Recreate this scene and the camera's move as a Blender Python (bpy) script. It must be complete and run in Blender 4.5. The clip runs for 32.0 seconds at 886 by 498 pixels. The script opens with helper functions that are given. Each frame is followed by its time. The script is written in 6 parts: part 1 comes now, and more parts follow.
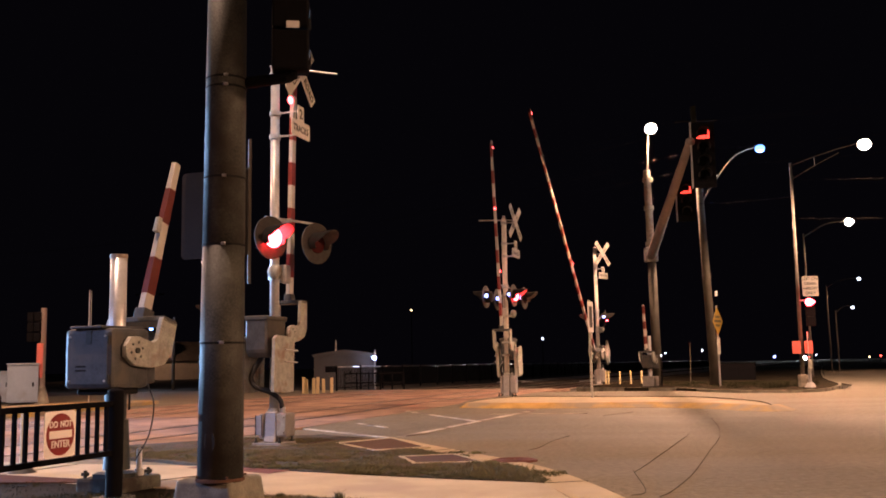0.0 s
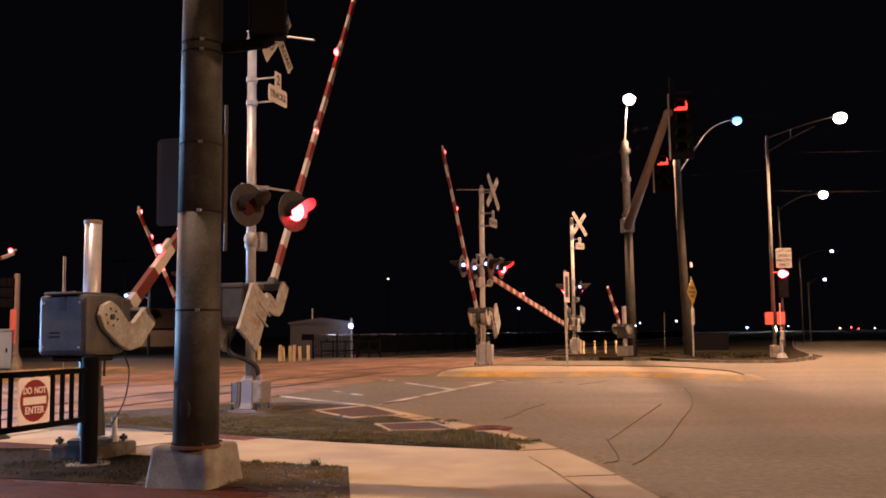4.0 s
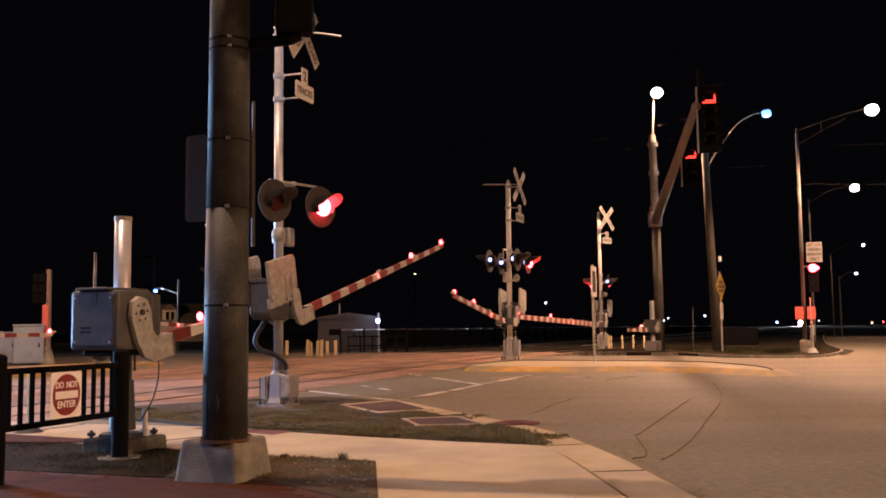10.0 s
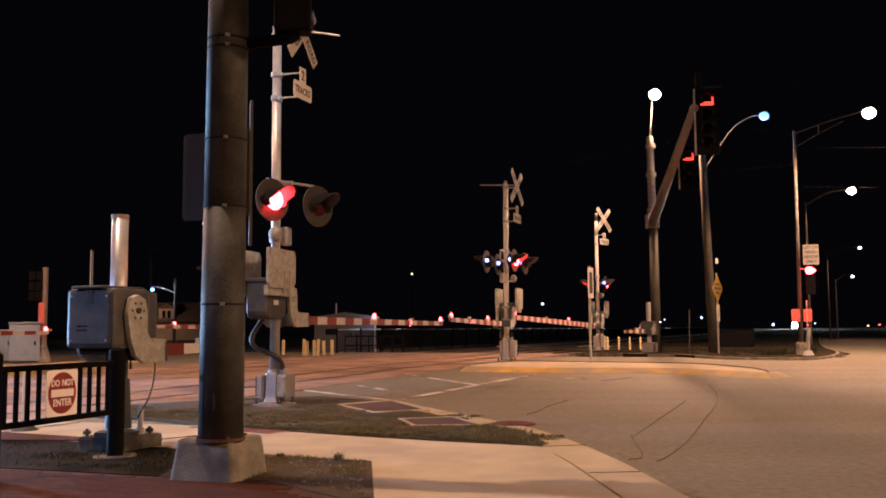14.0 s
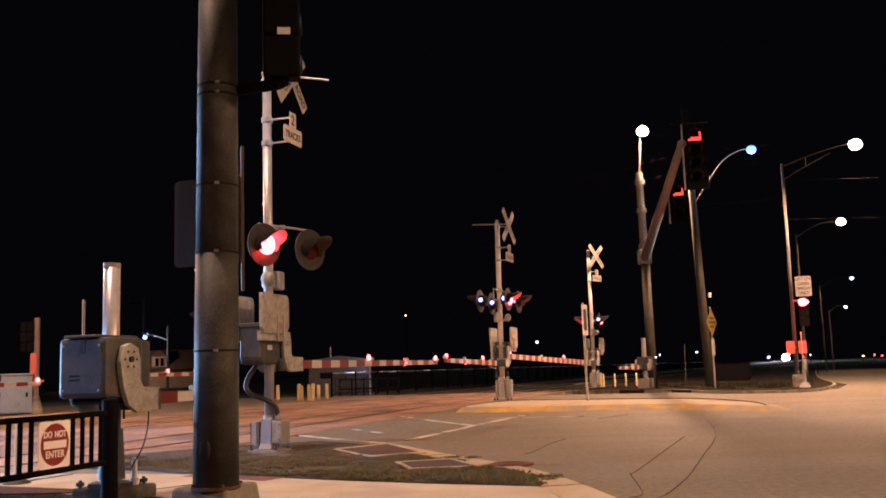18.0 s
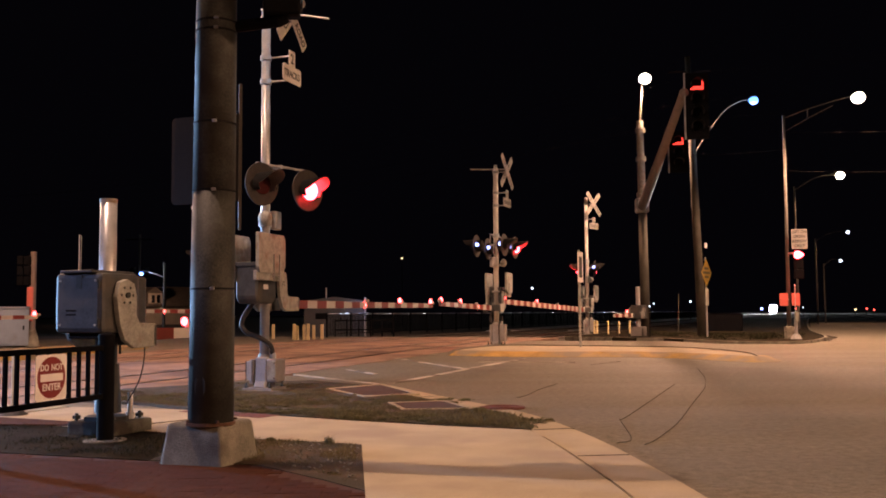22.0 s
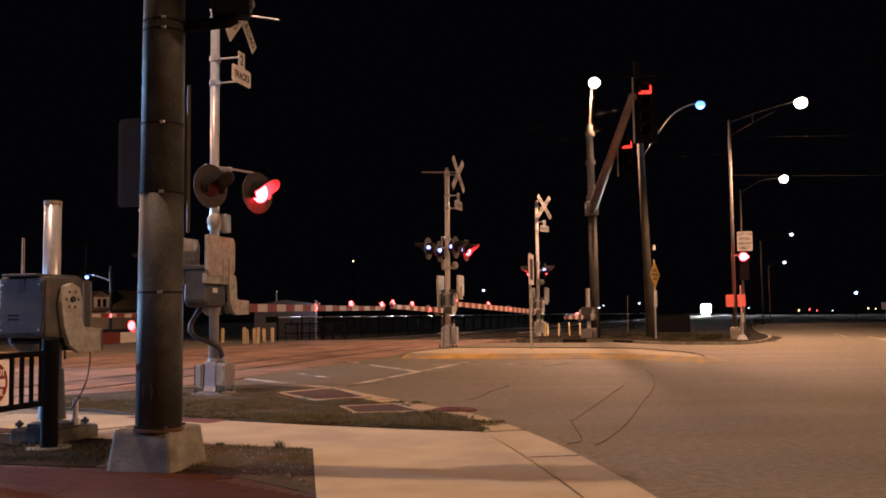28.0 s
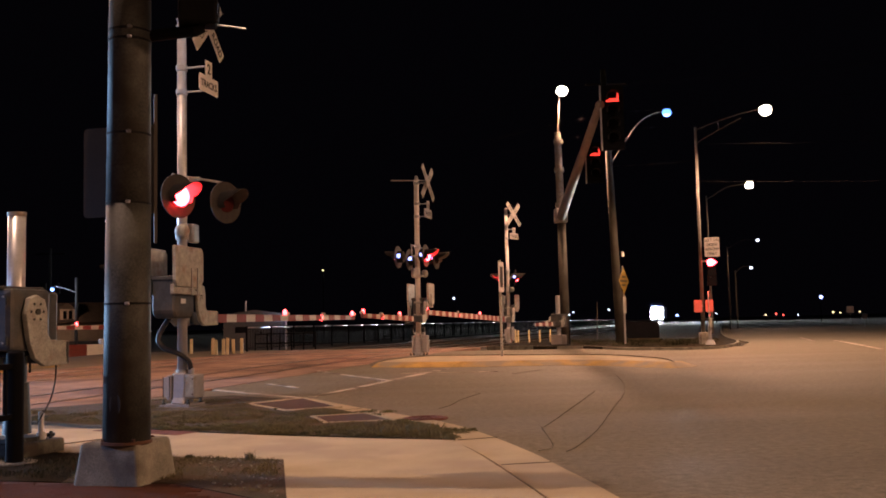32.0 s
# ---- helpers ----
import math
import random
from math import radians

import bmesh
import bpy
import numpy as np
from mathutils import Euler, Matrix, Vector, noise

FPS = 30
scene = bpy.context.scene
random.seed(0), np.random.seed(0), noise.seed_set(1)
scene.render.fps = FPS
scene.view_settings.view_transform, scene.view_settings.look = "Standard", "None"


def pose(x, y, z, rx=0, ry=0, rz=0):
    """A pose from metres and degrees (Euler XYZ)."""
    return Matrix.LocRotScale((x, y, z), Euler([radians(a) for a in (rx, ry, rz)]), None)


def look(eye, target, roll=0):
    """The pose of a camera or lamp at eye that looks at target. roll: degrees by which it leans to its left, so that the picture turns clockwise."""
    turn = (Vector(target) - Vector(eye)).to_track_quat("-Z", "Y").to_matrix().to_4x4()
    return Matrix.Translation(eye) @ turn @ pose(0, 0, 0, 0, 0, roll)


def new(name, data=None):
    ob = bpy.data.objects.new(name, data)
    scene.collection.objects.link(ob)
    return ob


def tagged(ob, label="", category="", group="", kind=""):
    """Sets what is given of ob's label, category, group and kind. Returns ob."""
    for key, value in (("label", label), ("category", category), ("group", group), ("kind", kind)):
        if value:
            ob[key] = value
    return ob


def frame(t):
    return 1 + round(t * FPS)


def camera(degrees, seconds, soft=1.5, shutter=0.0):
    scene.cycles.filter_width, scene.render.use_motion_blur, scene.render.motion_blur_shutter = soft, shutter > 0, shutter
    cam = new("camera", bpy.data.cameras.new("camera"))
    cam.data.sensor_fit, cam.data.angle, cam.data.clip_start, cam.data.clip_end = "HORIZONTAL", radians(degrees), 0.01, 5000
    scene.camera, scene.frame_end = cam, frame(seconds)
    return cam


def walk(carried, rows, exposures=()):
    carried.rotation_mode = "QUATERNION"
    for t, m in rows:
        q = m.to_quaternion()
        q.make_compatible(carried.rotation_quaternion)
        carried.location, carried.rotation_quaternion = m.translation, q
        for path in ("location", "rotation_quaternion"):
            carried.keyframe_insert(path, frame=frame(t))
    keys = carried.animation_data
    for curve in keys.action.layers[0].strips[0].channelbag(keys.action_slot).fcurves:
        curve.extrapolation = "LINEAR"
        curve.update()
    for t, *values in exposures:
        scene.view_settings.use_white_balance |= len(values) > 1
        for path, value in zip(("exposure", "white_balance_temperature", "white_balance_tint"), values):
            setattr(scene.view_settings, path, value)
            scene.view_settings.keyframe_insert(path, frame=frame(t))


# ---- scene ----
from mathutils.geometry import tessellate_polygon

EYE = 1.2
CAM_ROWS = [  # seconds, yaw, pitch, roll: a hand-held camera that only turns
    (0.0, 0.42, 7.15, 1.09),
    (0.5, 0.40, 6.96, 0.80),
    (1.0, 0.05, 6.63, 0.69),
    (1.5, -0.25, 6.19, 0.75),
    (2.0, -0.74, 5.77, 0.81),
    (2.5, -1.18, 5.56, 0.87),
    (4.5, -0.94, 5.18, 0.69),
    (5.0, -0.66, 5.16, 0.80),
    (5.5, -0.48, 5.11, 0.56),
    (6.0, -0.34, 4.96, 0.52),
    (6.5, -0.04, 4.79, 0.68),
    (7.0, 0.48, 4.69, 0.76),
    (7.5, 0.90, 4.63, 0.67),
    (8.0, 1.06, 4.49, 0.54),
    (8.5, 1.15, 4.53, 0.74),
    (9.0, 1.08, 4.71, 0.56),
    (9.5, 1.02, 4.84, 0.85),
    (10.0, 0.62, 4.94, 0.75),
    (10.5, 0.21, 5.01, 0.53),
    (11.0, 0.15, 5.00, 0.27),
    (11.5, 0.24, 4.76, 0.59),
    (12.0, 0.36, 4.62, 1.13),
    (12.5, 0.34, 4.63, 0.80),
    (13.0, 0.27, 4.69, 0.64),
    (13.5, 0.35, 4.83, 0.56),
    (15.5, 0.32, 5.50, -0.09),
    (16.0, 0.27, 6.06, -0.20),
    (16.5, 0.51, 7.43, -0.68),
    (17.0, 0.92, 8.53, 0.43),
    (17.5, 0.65, 8.41, 0.48),
    (18.0, 0.12, 7.43, 1.84),
    (18.5, -1.25, 6.43, 2.25),
    (19.0, -0.39, 5.25, 1.86),
    (19.5, 1.13, 4.53, 1.08),
    (20.0, 1.51, 4.25, 0.73),
    (20.5, 0.34, 4.24, 0.57),
    (21.0, -0.00, 4.09, 0.75),
    (21.5, -0.11, 4.00, 0.72),
    (22.0, -0.20, 3.99, 0.46),
    (22.5, -0.24, 3.92, 0.33),
    (23.0, -0.27, 3.90, 0.25),
    (23.5, -0.48, 3.92, 0.25),
    (24.0, -0.96, 4.09, 0.41),
    (24.5, -1.51, 4.13, 0.45),
    (25.0, -2.09, 4.15, 0.32),
    (25.5, -2.55, 4.20, 0.46),
    (27.5, -2.89, 4.12, 0.72),
    (28.0, -3.16, 4.12, 0.76),
    (28.5, -3.40, 4.15, 0.95),
    (29.0, -3.66, 4.28, 1.20),
    (29.5, -3.90, 4.47, 1.29),
    (30.0, -4.24, 4.68, 1.53),
    (30.5, -4.39, 4.82, 1.52),
    (31.0, -4.51, 4.77, 1.90),
    (31.5, -4.69, 4.60, 1.31),
    (32.0, -4.96, 4.59, 1.39),
]
cam = camera(50.74, 32.0, soft=1.8)
walk(cam, [(t, pose(0, 0, EYE, 90 + p, r, y)) for t, y, p, r in CAM_ROWS], [(0, 0.2), (6, 0.0), (13, -0.05), (17.5, 0.12), (20.5, -0.08), (28, -0.38), (32, -0.45)])

# ---- plan: u runs along the tracks, n to the left of them ----
PHI = radians(21.6)


def plan(u, n):
    return u * math.sin(PHI) - n * math.cos(PHI), u * math.cos(PHI) + n * math.sin(PHI)


def zg(y):
    s = min(max((y - 16) / 20.0, 0.0), 1.0)
    return 0.17 * s * s * (3 - 2 * s)


def heading(az):
    return 90.0 - az


# ---- world: a black night sky with a trace of town glow ----
world = bpy.data.worlds.new("night")
world.use_nodes = True
scene.world = world
world.node_tree.nodes["Background"].inputs[0].default_value = (0.016, 0.013, 0.022, 1)
world.node_tree.nodes["Background"].inputs[1].default_value = 0.085

SODIUM = (1.0, 0.53, 0.33)
WHITE_BLUE = (0.62, 0.72, 1.0)


def lamp(name, at, watts, colour, radius=0.15, spot=None):
    data = bpy.data.lights.new(name, "SPOT" if spot else "POINT")
    data.energy, data.color, data.shadow_soft_size = watts, colour, radius
    if spot:
        data.spot_size, data.spot_blend = radians(spot[1]), spot[2] if len(spot) > 2 else 0.35
    ob = new(name, data)
    ob.matrix_world = look(at, spot[0]) if spot else Matrix.Translation(at)
    return ob


# ---- materials ----
def nodes_of(name):
    m = bpy.data.materials.new(name)
    m.use_nodes = True
    return m, m.node_tree.nodes, m.node_tree.links, m.node_tree.nodes["Principled BSDF"]


def mat(name, col, rough=0.7, metal=0.0, var=0.25, scale=6.0, fine=60.0, bump=0.15, dist=0.01, stain=None, stain_at=0.6, rand=0.0, spec=0.5):
    """A surface with broad stains and fine grain, in metres."""
    m, n, l, b = nodes_of(name)
    tc = n.new("ShaderNodeTexCoord")
    big = n.new("ShaderNodeTexNoise")
    big.inputs["Scale"].default_value, big.inputs["Detail"].default_value = scale, 6
    small = n.new("ShaderNodeTexNoise")
    small.inputs["Scale"].default_value, small.inputs["Detail"].default_value = fine, 4
    geo = n.new("ShaderNodeNewGeometry")
    for t in (big, small):
        l.new(geo.outputs["Position"] if rand == 0 else tc.outputs["Object"], t.inputs["Vector"])
    mix = n.new("ShaderNodeMix")
    mix.data_type = "RGBA"
    mix.inputs["A"].default_value = (*[c * (1 - var) for c in col], 1)
    mix.inputs["B"].default_value = (*[min(1, c * (1 + var)) for c in col], 1)
    add = n.new("ShaderNodeMath")
    add.operation = "MULTIPLY_ADD"
    l.new(small.outputs["Fac"], add.inputs[0])
    add.inputs[1].default_value = 0.8
    l.new(big.outputs["Fac"], add.inputs[2])
    ramp = n.new("ShaderNodeMapRange")
    ramp.inputs["From Min"].default_value, ramp.inputs["From Max"].default_value = 0.55, 1.25
    l.new(add.outputs[0], ramp.inputs["Value"])
    l.new(ramp.outputs["Result"], mix.inputs["Factor"])
    out = mix.outputs["Result"]
    if stain:
        st = n.new("ShaderNodeTexNoise")
        st.inputs["Scale"].default_value, st.inputs["Detail"].default_value = scale * 0.45, 8
        l.new(geo.outputs["Position"], st.inputs["Vector"])
        mr = n.new("ShaderNodeMapRange")
        mr.inputs["From Min"].default_value, mr.inputs["From Max"].default_value = stain_at - 0.08, stain_at + 0.08
        l.new(st.outputs["Fac"], mr.inputs["Value"])
        m2 = n.new("ShaderNodeMix")
        m2.data_type = "RGBA"
        l.new(mr.outputs["Result"], m2.inputs["Factor"])
        l.new(out, m2.inputs["A"])
        m2.inputs["B"].default_value = (*stain, 1)
        out = m2.outputs["Result"]
    if rand:
        oi = n.new("ShaderNodeObjectInfo")
        hs = n.new("ShaderNodeHueSaturation")
        mr = n.new("ShaderNodeMapRange")
        mr.inputs["To Min"].default_value, mr.inputs["To Max"].default_value = 1 - rand, 1 + rand
        l.new(oi.outputs["Random"], mr.inputs["Value"])
        l.new(mr.outputs["Result"], hs.inputs["Value"])
        l.new(out, hs.inputs["Color"])
        out = hs.outputs["Color"]
    l.new(out, b.inputs["Base Color"])
    b.inputs["Roughness"].default_value, b.inputs["Metallic"].default_value = rough, metal
    b.inputs["Specular IOR Level"].default_value = spec
    if bump:
        bp = n.new("ShaderNodeBump")
        bp.inputs["Strength"].default_value, bp.inputs["Distance"].default_value = bump, dist
        l.new(small.outputs["Fac"], bp.inputs["Height"])
        l.new(bp.outputs["Normal"], b.inputs["Normal"])
    return m


def glow(name, col, strength):
    m, n, l, b = nodes_of(name)
    b.inputs["Base Color"].default_value = (*[c * 0.5 for c in col], 1)
    b.inputs["Emission Color"].default_value = (*col, 1)
    b.inputs["Emission Strength"].default_value = strength
    return m


M = dict(
    jointsand=mat("joint_sand", (0.055, 0.020, 0.010), 0.95, var=0.4, scale=4, fine=120, bump=0.3),
    asphalt=mat("asphalt", (0.166, 0.152, 0.114), 0.80, var=0.42, scale=12, fine=48, bump=0.7, dist=0.006, stain=(0.148, 0.128, 0.100), stain_at=0.66, spec=0.16),
    patch=mat("dark_asphalt", (0.06, 0.045, 0.045), 0.85, var=0.3, scale=2, fine=120, bump=0.4),
    concrete=mat("sidewalk_concrete", (0.40, 0.342, 0.228), 0.9, var=0.24, scale=1.6, fine=90, bump=0.3, dist=0.004, stain=(0.32, 0.265, 0.19), stain_at=0.62),
    stainedpad=mat("stained_concrete", (0.13, 0.135, 0.115), 0.9, var=0.5, scale=5, fine=60, bump=0.5, stain=(0.05, 0.045, 0.038), stain_at=0.5, spec=0.15),
    oldconcrete=mat("weathered_concrete", (0.21, 0.205, 0.165), 0.9, var=0.45, scale=6, fine=70, bump=0.55, stain=(0.11, 0.10, 0.08), stain_at=0.57),
    paver=mat("red_paver", (0.058, 0.020, 0.008), 0.9, spec=0.1, var=0.35, scale=3, fine=150, bump=0.35, rand=0.13),
    tactile=mat("dark_red_cover", (0.12, 0.035, 0.025), 0.8, var=0.3, scale=6, fine=100, bump=0.3),
    soil=mat("bare_soil", (0.072, 0.050, 0.029), 0.95, var=0.7, scale=4.5, fine=60, bump=0.9, dist=0.03, stain=(0.042, 0.036, 0.019), stain_at=0.52),
    ground=mat("dark_ground", (0.045, 0.04, 0.03), 0.95, var=0.5, scale=0.3, fine=20, bump=0.6, dist=0.05),
    panel=mat("crossing_panel", (0.28, 0.18, 0.13), 0.85, var=0.45, scale=1.5, fine=80, bump=0.4, stain=(0.15, 0.09, 0.07), stain_at=0.57, rand=0.18),
    rail=mat("rail_steel", (0.22, 0.20, 0.185), 0.34, 0.9, var=0.2, scale=8, fine=60, bump=0.05),
    rust=mat("rusty_rail_side", (0.10, 0.05, 0.03), 0.8, 0.2, var=0.4, scale=8, fine=60),
    gap=mat("flangeway", (0.012, 0.010, 0.009), 0.9, bump=0),
    ballast=mat("ballast", (0.10, 0.085, 0.07), 0.95, var=0.6, scale=20, fine=14, bump=1.0, dist=0.06),
    tie=mat("timber_sleeper", (0.05, 0.035, 0.025), 0.9, var=0.4, scale=10, fine=50),
    # brighter copy of galvanised steel, stands for lamplight on the farther masts
    litsteel=mat("lamplit_mast_steel", (0.62, 0.58, 0.54), 0.5, 0.1, var=0.15, scale=4, fine=40, bump=0.06),
    # cabinet paint with the floodlight's blue tint put into its colour
    bluelit=mat("bluelit_cabinet_paint", (0.20, 0.255, 0.34), 0.5, 0.0, var=0.15, scale=3, fine=30, bump=0.04, stain=(0.15, 0.17, 0.19), stain_at=0.62),
    fencerail=mat("dark_steel_tube", (0.22, 0.22, 0.24), 0.3, 1.0, var=0.15, scale=4, fine=40, bump=0.03),
    galv=mat("galvanised_steel", (0.42, 0.43, 0.44), 0.34, 0.35, var=0.18, scale=9, fine=40, bump=0.06),
    alu=mat("brushed_aluminium", (0.33, 0.32, 0.31), 0.45, 0.5, var=0.2, scale=7, fine=50, bump=0.1, stain=(0.30, 0.27, 0.23), stain_at=0.64),
    sleeve=mat("weathered_olive_paint", (0.046, 0.048, 0.043), 0.6, 0.0, spec=0.16, var=0.6, scale=5, fine=55, bump=0.15, stain=(0.032, 0.030, 0.026), stain_at=0.55),
    pole=mat("brown_painted_pole", (0.046, 0.048, 0.044), 0.6, 0.0, spec=0.16, var=0.6, scale=5, fine=55, bump=0.12, stain=(0.030, 0.027, 0.023), stain_at=0.56),
    greybox=mat("grey_mechanism_paint", (0.046, 0.05, 0.052), 0.6, 0.1, var=0.45, scale=7, fine=45, bump=0.12, stain=(0.075, 0.07, 0.06), stain_at=0.6),
    cast=mat("worn_cast_arm", (0.34, 0.35, 0.32), 0.65, 0.15, var=0.4, scale=10, fine=50, bump=0.15, stain=(0.26, 0.20, 0.16), stain_at=0.62),
    black=mat("black_paint", (0.004, 0.004, 0.005), 0.8, spec=0.06, var=0.3, scale=9, fine=60, bump=0.05),
    dullblack=mat("dull_black", (0.012, 0.011, 0.011), 0.85, spec=0.15, var=0.3, scale=9, fine=60, bump=0.05),
    rubber=mat("black_hose", (0.02, 0.02, 0.022), 0.55, bump=0.1),
    white=mat("white_sheeting", (0.62, 0.62, 0.62), 0.55, var=0.08, scale=6, fine=40, bump=0.03),
    boomred=mat("boom_red_sheeting", (0.17, 0.016, 0.012), 0.5, var=0.2, scale=8, fine=40, bump=0.03),
    whitearm=mat("white_arm_sheeting", (0.46, 0.45, 0.42), 0.5, var=0.1, scale=8, fine=40, bump=0.03),
    red=mat("red_sheeting", (0.105, 0.013, 0.009), 0.5, var=0.2, scale=8, fine=40, bump=0.03),
    signred=mat("sign_red", (0.22, 0.02, 0.02), 0.5, var=0.15, scale=8, fine=40, bump=0.02),
    ink=mat("black_ink", (0.02, 0.02, 0.02), 0.6, bump=0),
    yellow=mat("yellow_paint", (0.46, 0.29, 0.07), 0.85, var=0.5, scale=2.2, fine=24, bump=0.5, stain=(0.27, 0.225, 0.155), stain_at=0.50),
    yellowpost=mat("yellow_post", (0.56, 0.46, 0.25), 0.6, var=0.2, scale=5, fine=30),
    yellowsign=mat("yellow_sign", (0.17, 0.115, 0.015), 0.5, var=0.1, scale=6, fine=40, bump=0),
    line=mat("worn_road_paint", (0.52, 0.47, 0.40), 0.8, var=0.4, scale=3, fine=30, bump=0.2, stain=(0.16, 0.14, 0.12), stain_at=0.54, spec=0.1),
    crackfill=mat("worn_crack_filler", (0.115, 0.098, 0.078), 0.95, var=0.5, scale=3, bump=0.1, spec=0.05),
    seal=mat("crack_sealer", (0.085, 0.073, 0.058), 0.95, bump=0.1, spec=0.05),
    wood=mat("weathered_pole_wood", (0.050, 0.047, 0.037), 0.85, var=0.4, scale=3, fine=50, bump=0.4),
    brownback=mat("brown_sign_back", (0.030, 0.024, 0.017), 0.7, 0.0, var=0.25, scale=4, fine=30, bump=0.05),
    lampback=mat("dusty_black_disc", (0.022, 0.018, 0.016), 0.7, var=0.4, scale=12, fine=50, bump=0.05, stain=(0.03, 0.026, 0.024), stain_at=0.6),
    darklens=mat("unlit_red_lens", (0.05, 0.008, 0.008), 0.25, bump=0.0),
    bungalow=mat("grey_sheet_metal", (0.036, 0.04, 0.046), 0.6, 0.2, var=0.2, scale=1.5, fine=10, bump=0.1),
    housewall=mat("house_siding", (0.42, 0.38, 0.31), 0.8, var=0.15, scale=1, fine=6),
    roof=mat("shingle_roof", (0.10, 0.085, 0.07), 0.9, var=0.3, scale=2, fine=8, bump=0.3),
    glass=mat("dark_window", (0.01, 0.01, 0.012), 0.1, bump=0),
    cable=mat("overhead_cable", (0.010, 0.009, 0.009), 0.95, bump=0, spec=0.05),
    green=mat("dull_green_base", (0.030, 0.034, 0.030), 0.6, 0.2, var=0.4, scale=9, fine=40, bump=0.2),
    loco=mat("locomotive_paint", (0.03, 0.04, 0.06), 0.4, 0.1, var=0.2, scale=1, fine=10),
    grass=mat("dry_grass", (0.125, 0.108, 0.050), 0.9, var=0.6, scale=3.0, fine=30, bump=0),
    fencetop=mat("worn_steel_tube", (0.62, 0.62, 0.64), 0.38, 1.0, var=0.15, scale=4, fine=40, bump=0.03),
    retro=mat("sign_sheeting", (0.88, 0.86, 0.82), 0.5, var=0.05, scale=6, fine=40, bump=0.02),
    dullsteel=mat("weathered_steel", (0.105, 0.098, 0.09), 0.55, 0.2, var=0.25, scale=5, fine=40, bump=0.08),
    lid=mat("brown_cover_plate", (0.06, 0.03, 0.018), 0.85, var=0.35, scale=5, fine=80, bump=0.3),
    # darker copy of the sign sheeting, tones down lamplight on the farther signs
    dimsheet=mat("dim_white_sheeting", (0.27, 0.265, 0.25), 0.6, var=0.1, scale=6, fine=40, bump=0.02),
    brownarm=mat("brown_mast_paint", (0.17, 0.135, 0.12), 0.5, 0.1, var=0.2, scale=3, fine=40, bump=0.05),
    brightred=mat("bright_red_sheeting", (0.50, 0.12, 0.10), 0.5, var=0.1, scale=8, fine=40, bump=0),
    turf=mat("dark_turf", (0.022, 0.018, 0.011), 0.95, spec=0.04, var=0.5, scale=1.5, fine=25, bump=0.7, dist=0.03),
    greengrass=mat("olive_green_grass", (0.098, 0.094, 0.036), 0.85, var=0.6, scale=5.0, fine=30, bump=0),
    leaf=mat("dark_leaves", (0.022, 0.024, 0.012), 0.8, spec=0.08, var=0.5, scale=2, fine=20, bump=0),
    hood=mat("hood_lining", (0.15, 0.12, 0.115), 0.4, 0.1, var=0.2, scale=10, fine=50, bump=0.03),
    g_red=glow("lit_red_lens", (1.0, 0.016, 0.022), 105.0),
    g_armred=glow("lit_arm_lamp", (1.0, 0.040, 0.045), 26.0),
    g_sodium=glow("lit_sodium_bowl", (1.0, 0.82, 0.62), 22.0),
    g_blue=glow("lit_blue_bowl", (0.14, 0.34, 1.0), 4.0),
    g_cold=glow("lit_cold_lens", (0.34, 0.42, 1.0), 9.0),
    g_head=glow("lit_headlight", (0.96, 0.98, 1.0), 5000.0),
    g_ind=glow("lit_side_light", (0.30, 0.36, 1.0), 5.0),
    g_arrow=glow("lit_red_arrow", (1.0, 0.05, 0.035), 3.2),
    g_farwhite=glow("far_white_light", (0.75, 0.80, 1.0), 4.0),
    g_farred=glow("far_red_light", (1.0, 0.08, 0.06), 5.0),
    g_farwarm=glow("far_warm_light", (1.0, 0.7, 0.35), 3.0),
)


def polish(m, low, high, tone):
    """Wheel-polished and dull areas: broad bands of gloss and of tone, drawn out across the lanes."""
    n, l = m.node_tree.nodes, m.node_tree.links
    b = n["Principled BSDF"]
    geo = n.new("ShaderNodeNewGeometry")
    mp = n.new("ShaderNodeMapping")
    mp.inputs["Scale"].default_value = (0.16, 0.75, 1.0)
    mp.inputs["Rotation"].default_value = (0, 0, radians(6))
    l.new(geo.outputs["Position"], mp.inputs["Vector"])
    nz = n.new("ShaderNodeTexNoise")
    nz.inputs["Scale"].default_value, nz.inputs["Detail"].default_value = 1.0, 5
    l.new(mp.outputs["Vector"], nz.inputs["Vector"])
    for socket, a, c in (("Roughness", low, high), ("tone", 1 - tone, 1 + tone)):
        mr = n.new("ShaderNodeMapRange")
        mr.inputs["From Min"].default_value, mr.inputs["From Max"].default_value = 0.36, 0.64
        mr.inputs["To Min"].default_value, mr.inputs["To Max"].default_value = a, c
        l.new(nz.outputs["Fac"], mr.inputs["Value"])
        if socket == "Roughness":
            l.new(mr.outputs["Result"], b.inputs["Roughness"])
        else:
            hs = n.new("ShaderNodeHueSaturation")
            l.new(mr.outputs["Result"], hs.inputs["Value"])
            l.new(b.inputs["Base Color"].links[0].from_socket, hs.inputs["Color"])
            l.new(hs.outputs["Color"], b.inputs["Base Color"])
    b.inputs["Specular IOR Level"].default_value = 0.2


polish(M["asphalt"], 0.62, 0.85, 0.07)


# ---- mesh helpers ----
def part(name, bm, material, parent=None, label="", smooth=False):
    me = bpy.data.meshes.new(name)
    bm.to_mesh(me)
    bm.free()
    me.materials.append(material)
    if smooth:
        for p in me.polygons:
            p.use_smooth = True
    ob = new(name, me)
    ob.parent = parent
    if label:
        ob["label"] = label
    return ob


def thing(name, m, label, category, group="", kind=""):
    ob = new(name)
    ob.matrix_world = m
    ob.empty_display_size = 0.2
    return tagged(ob, label, category, group, kind)


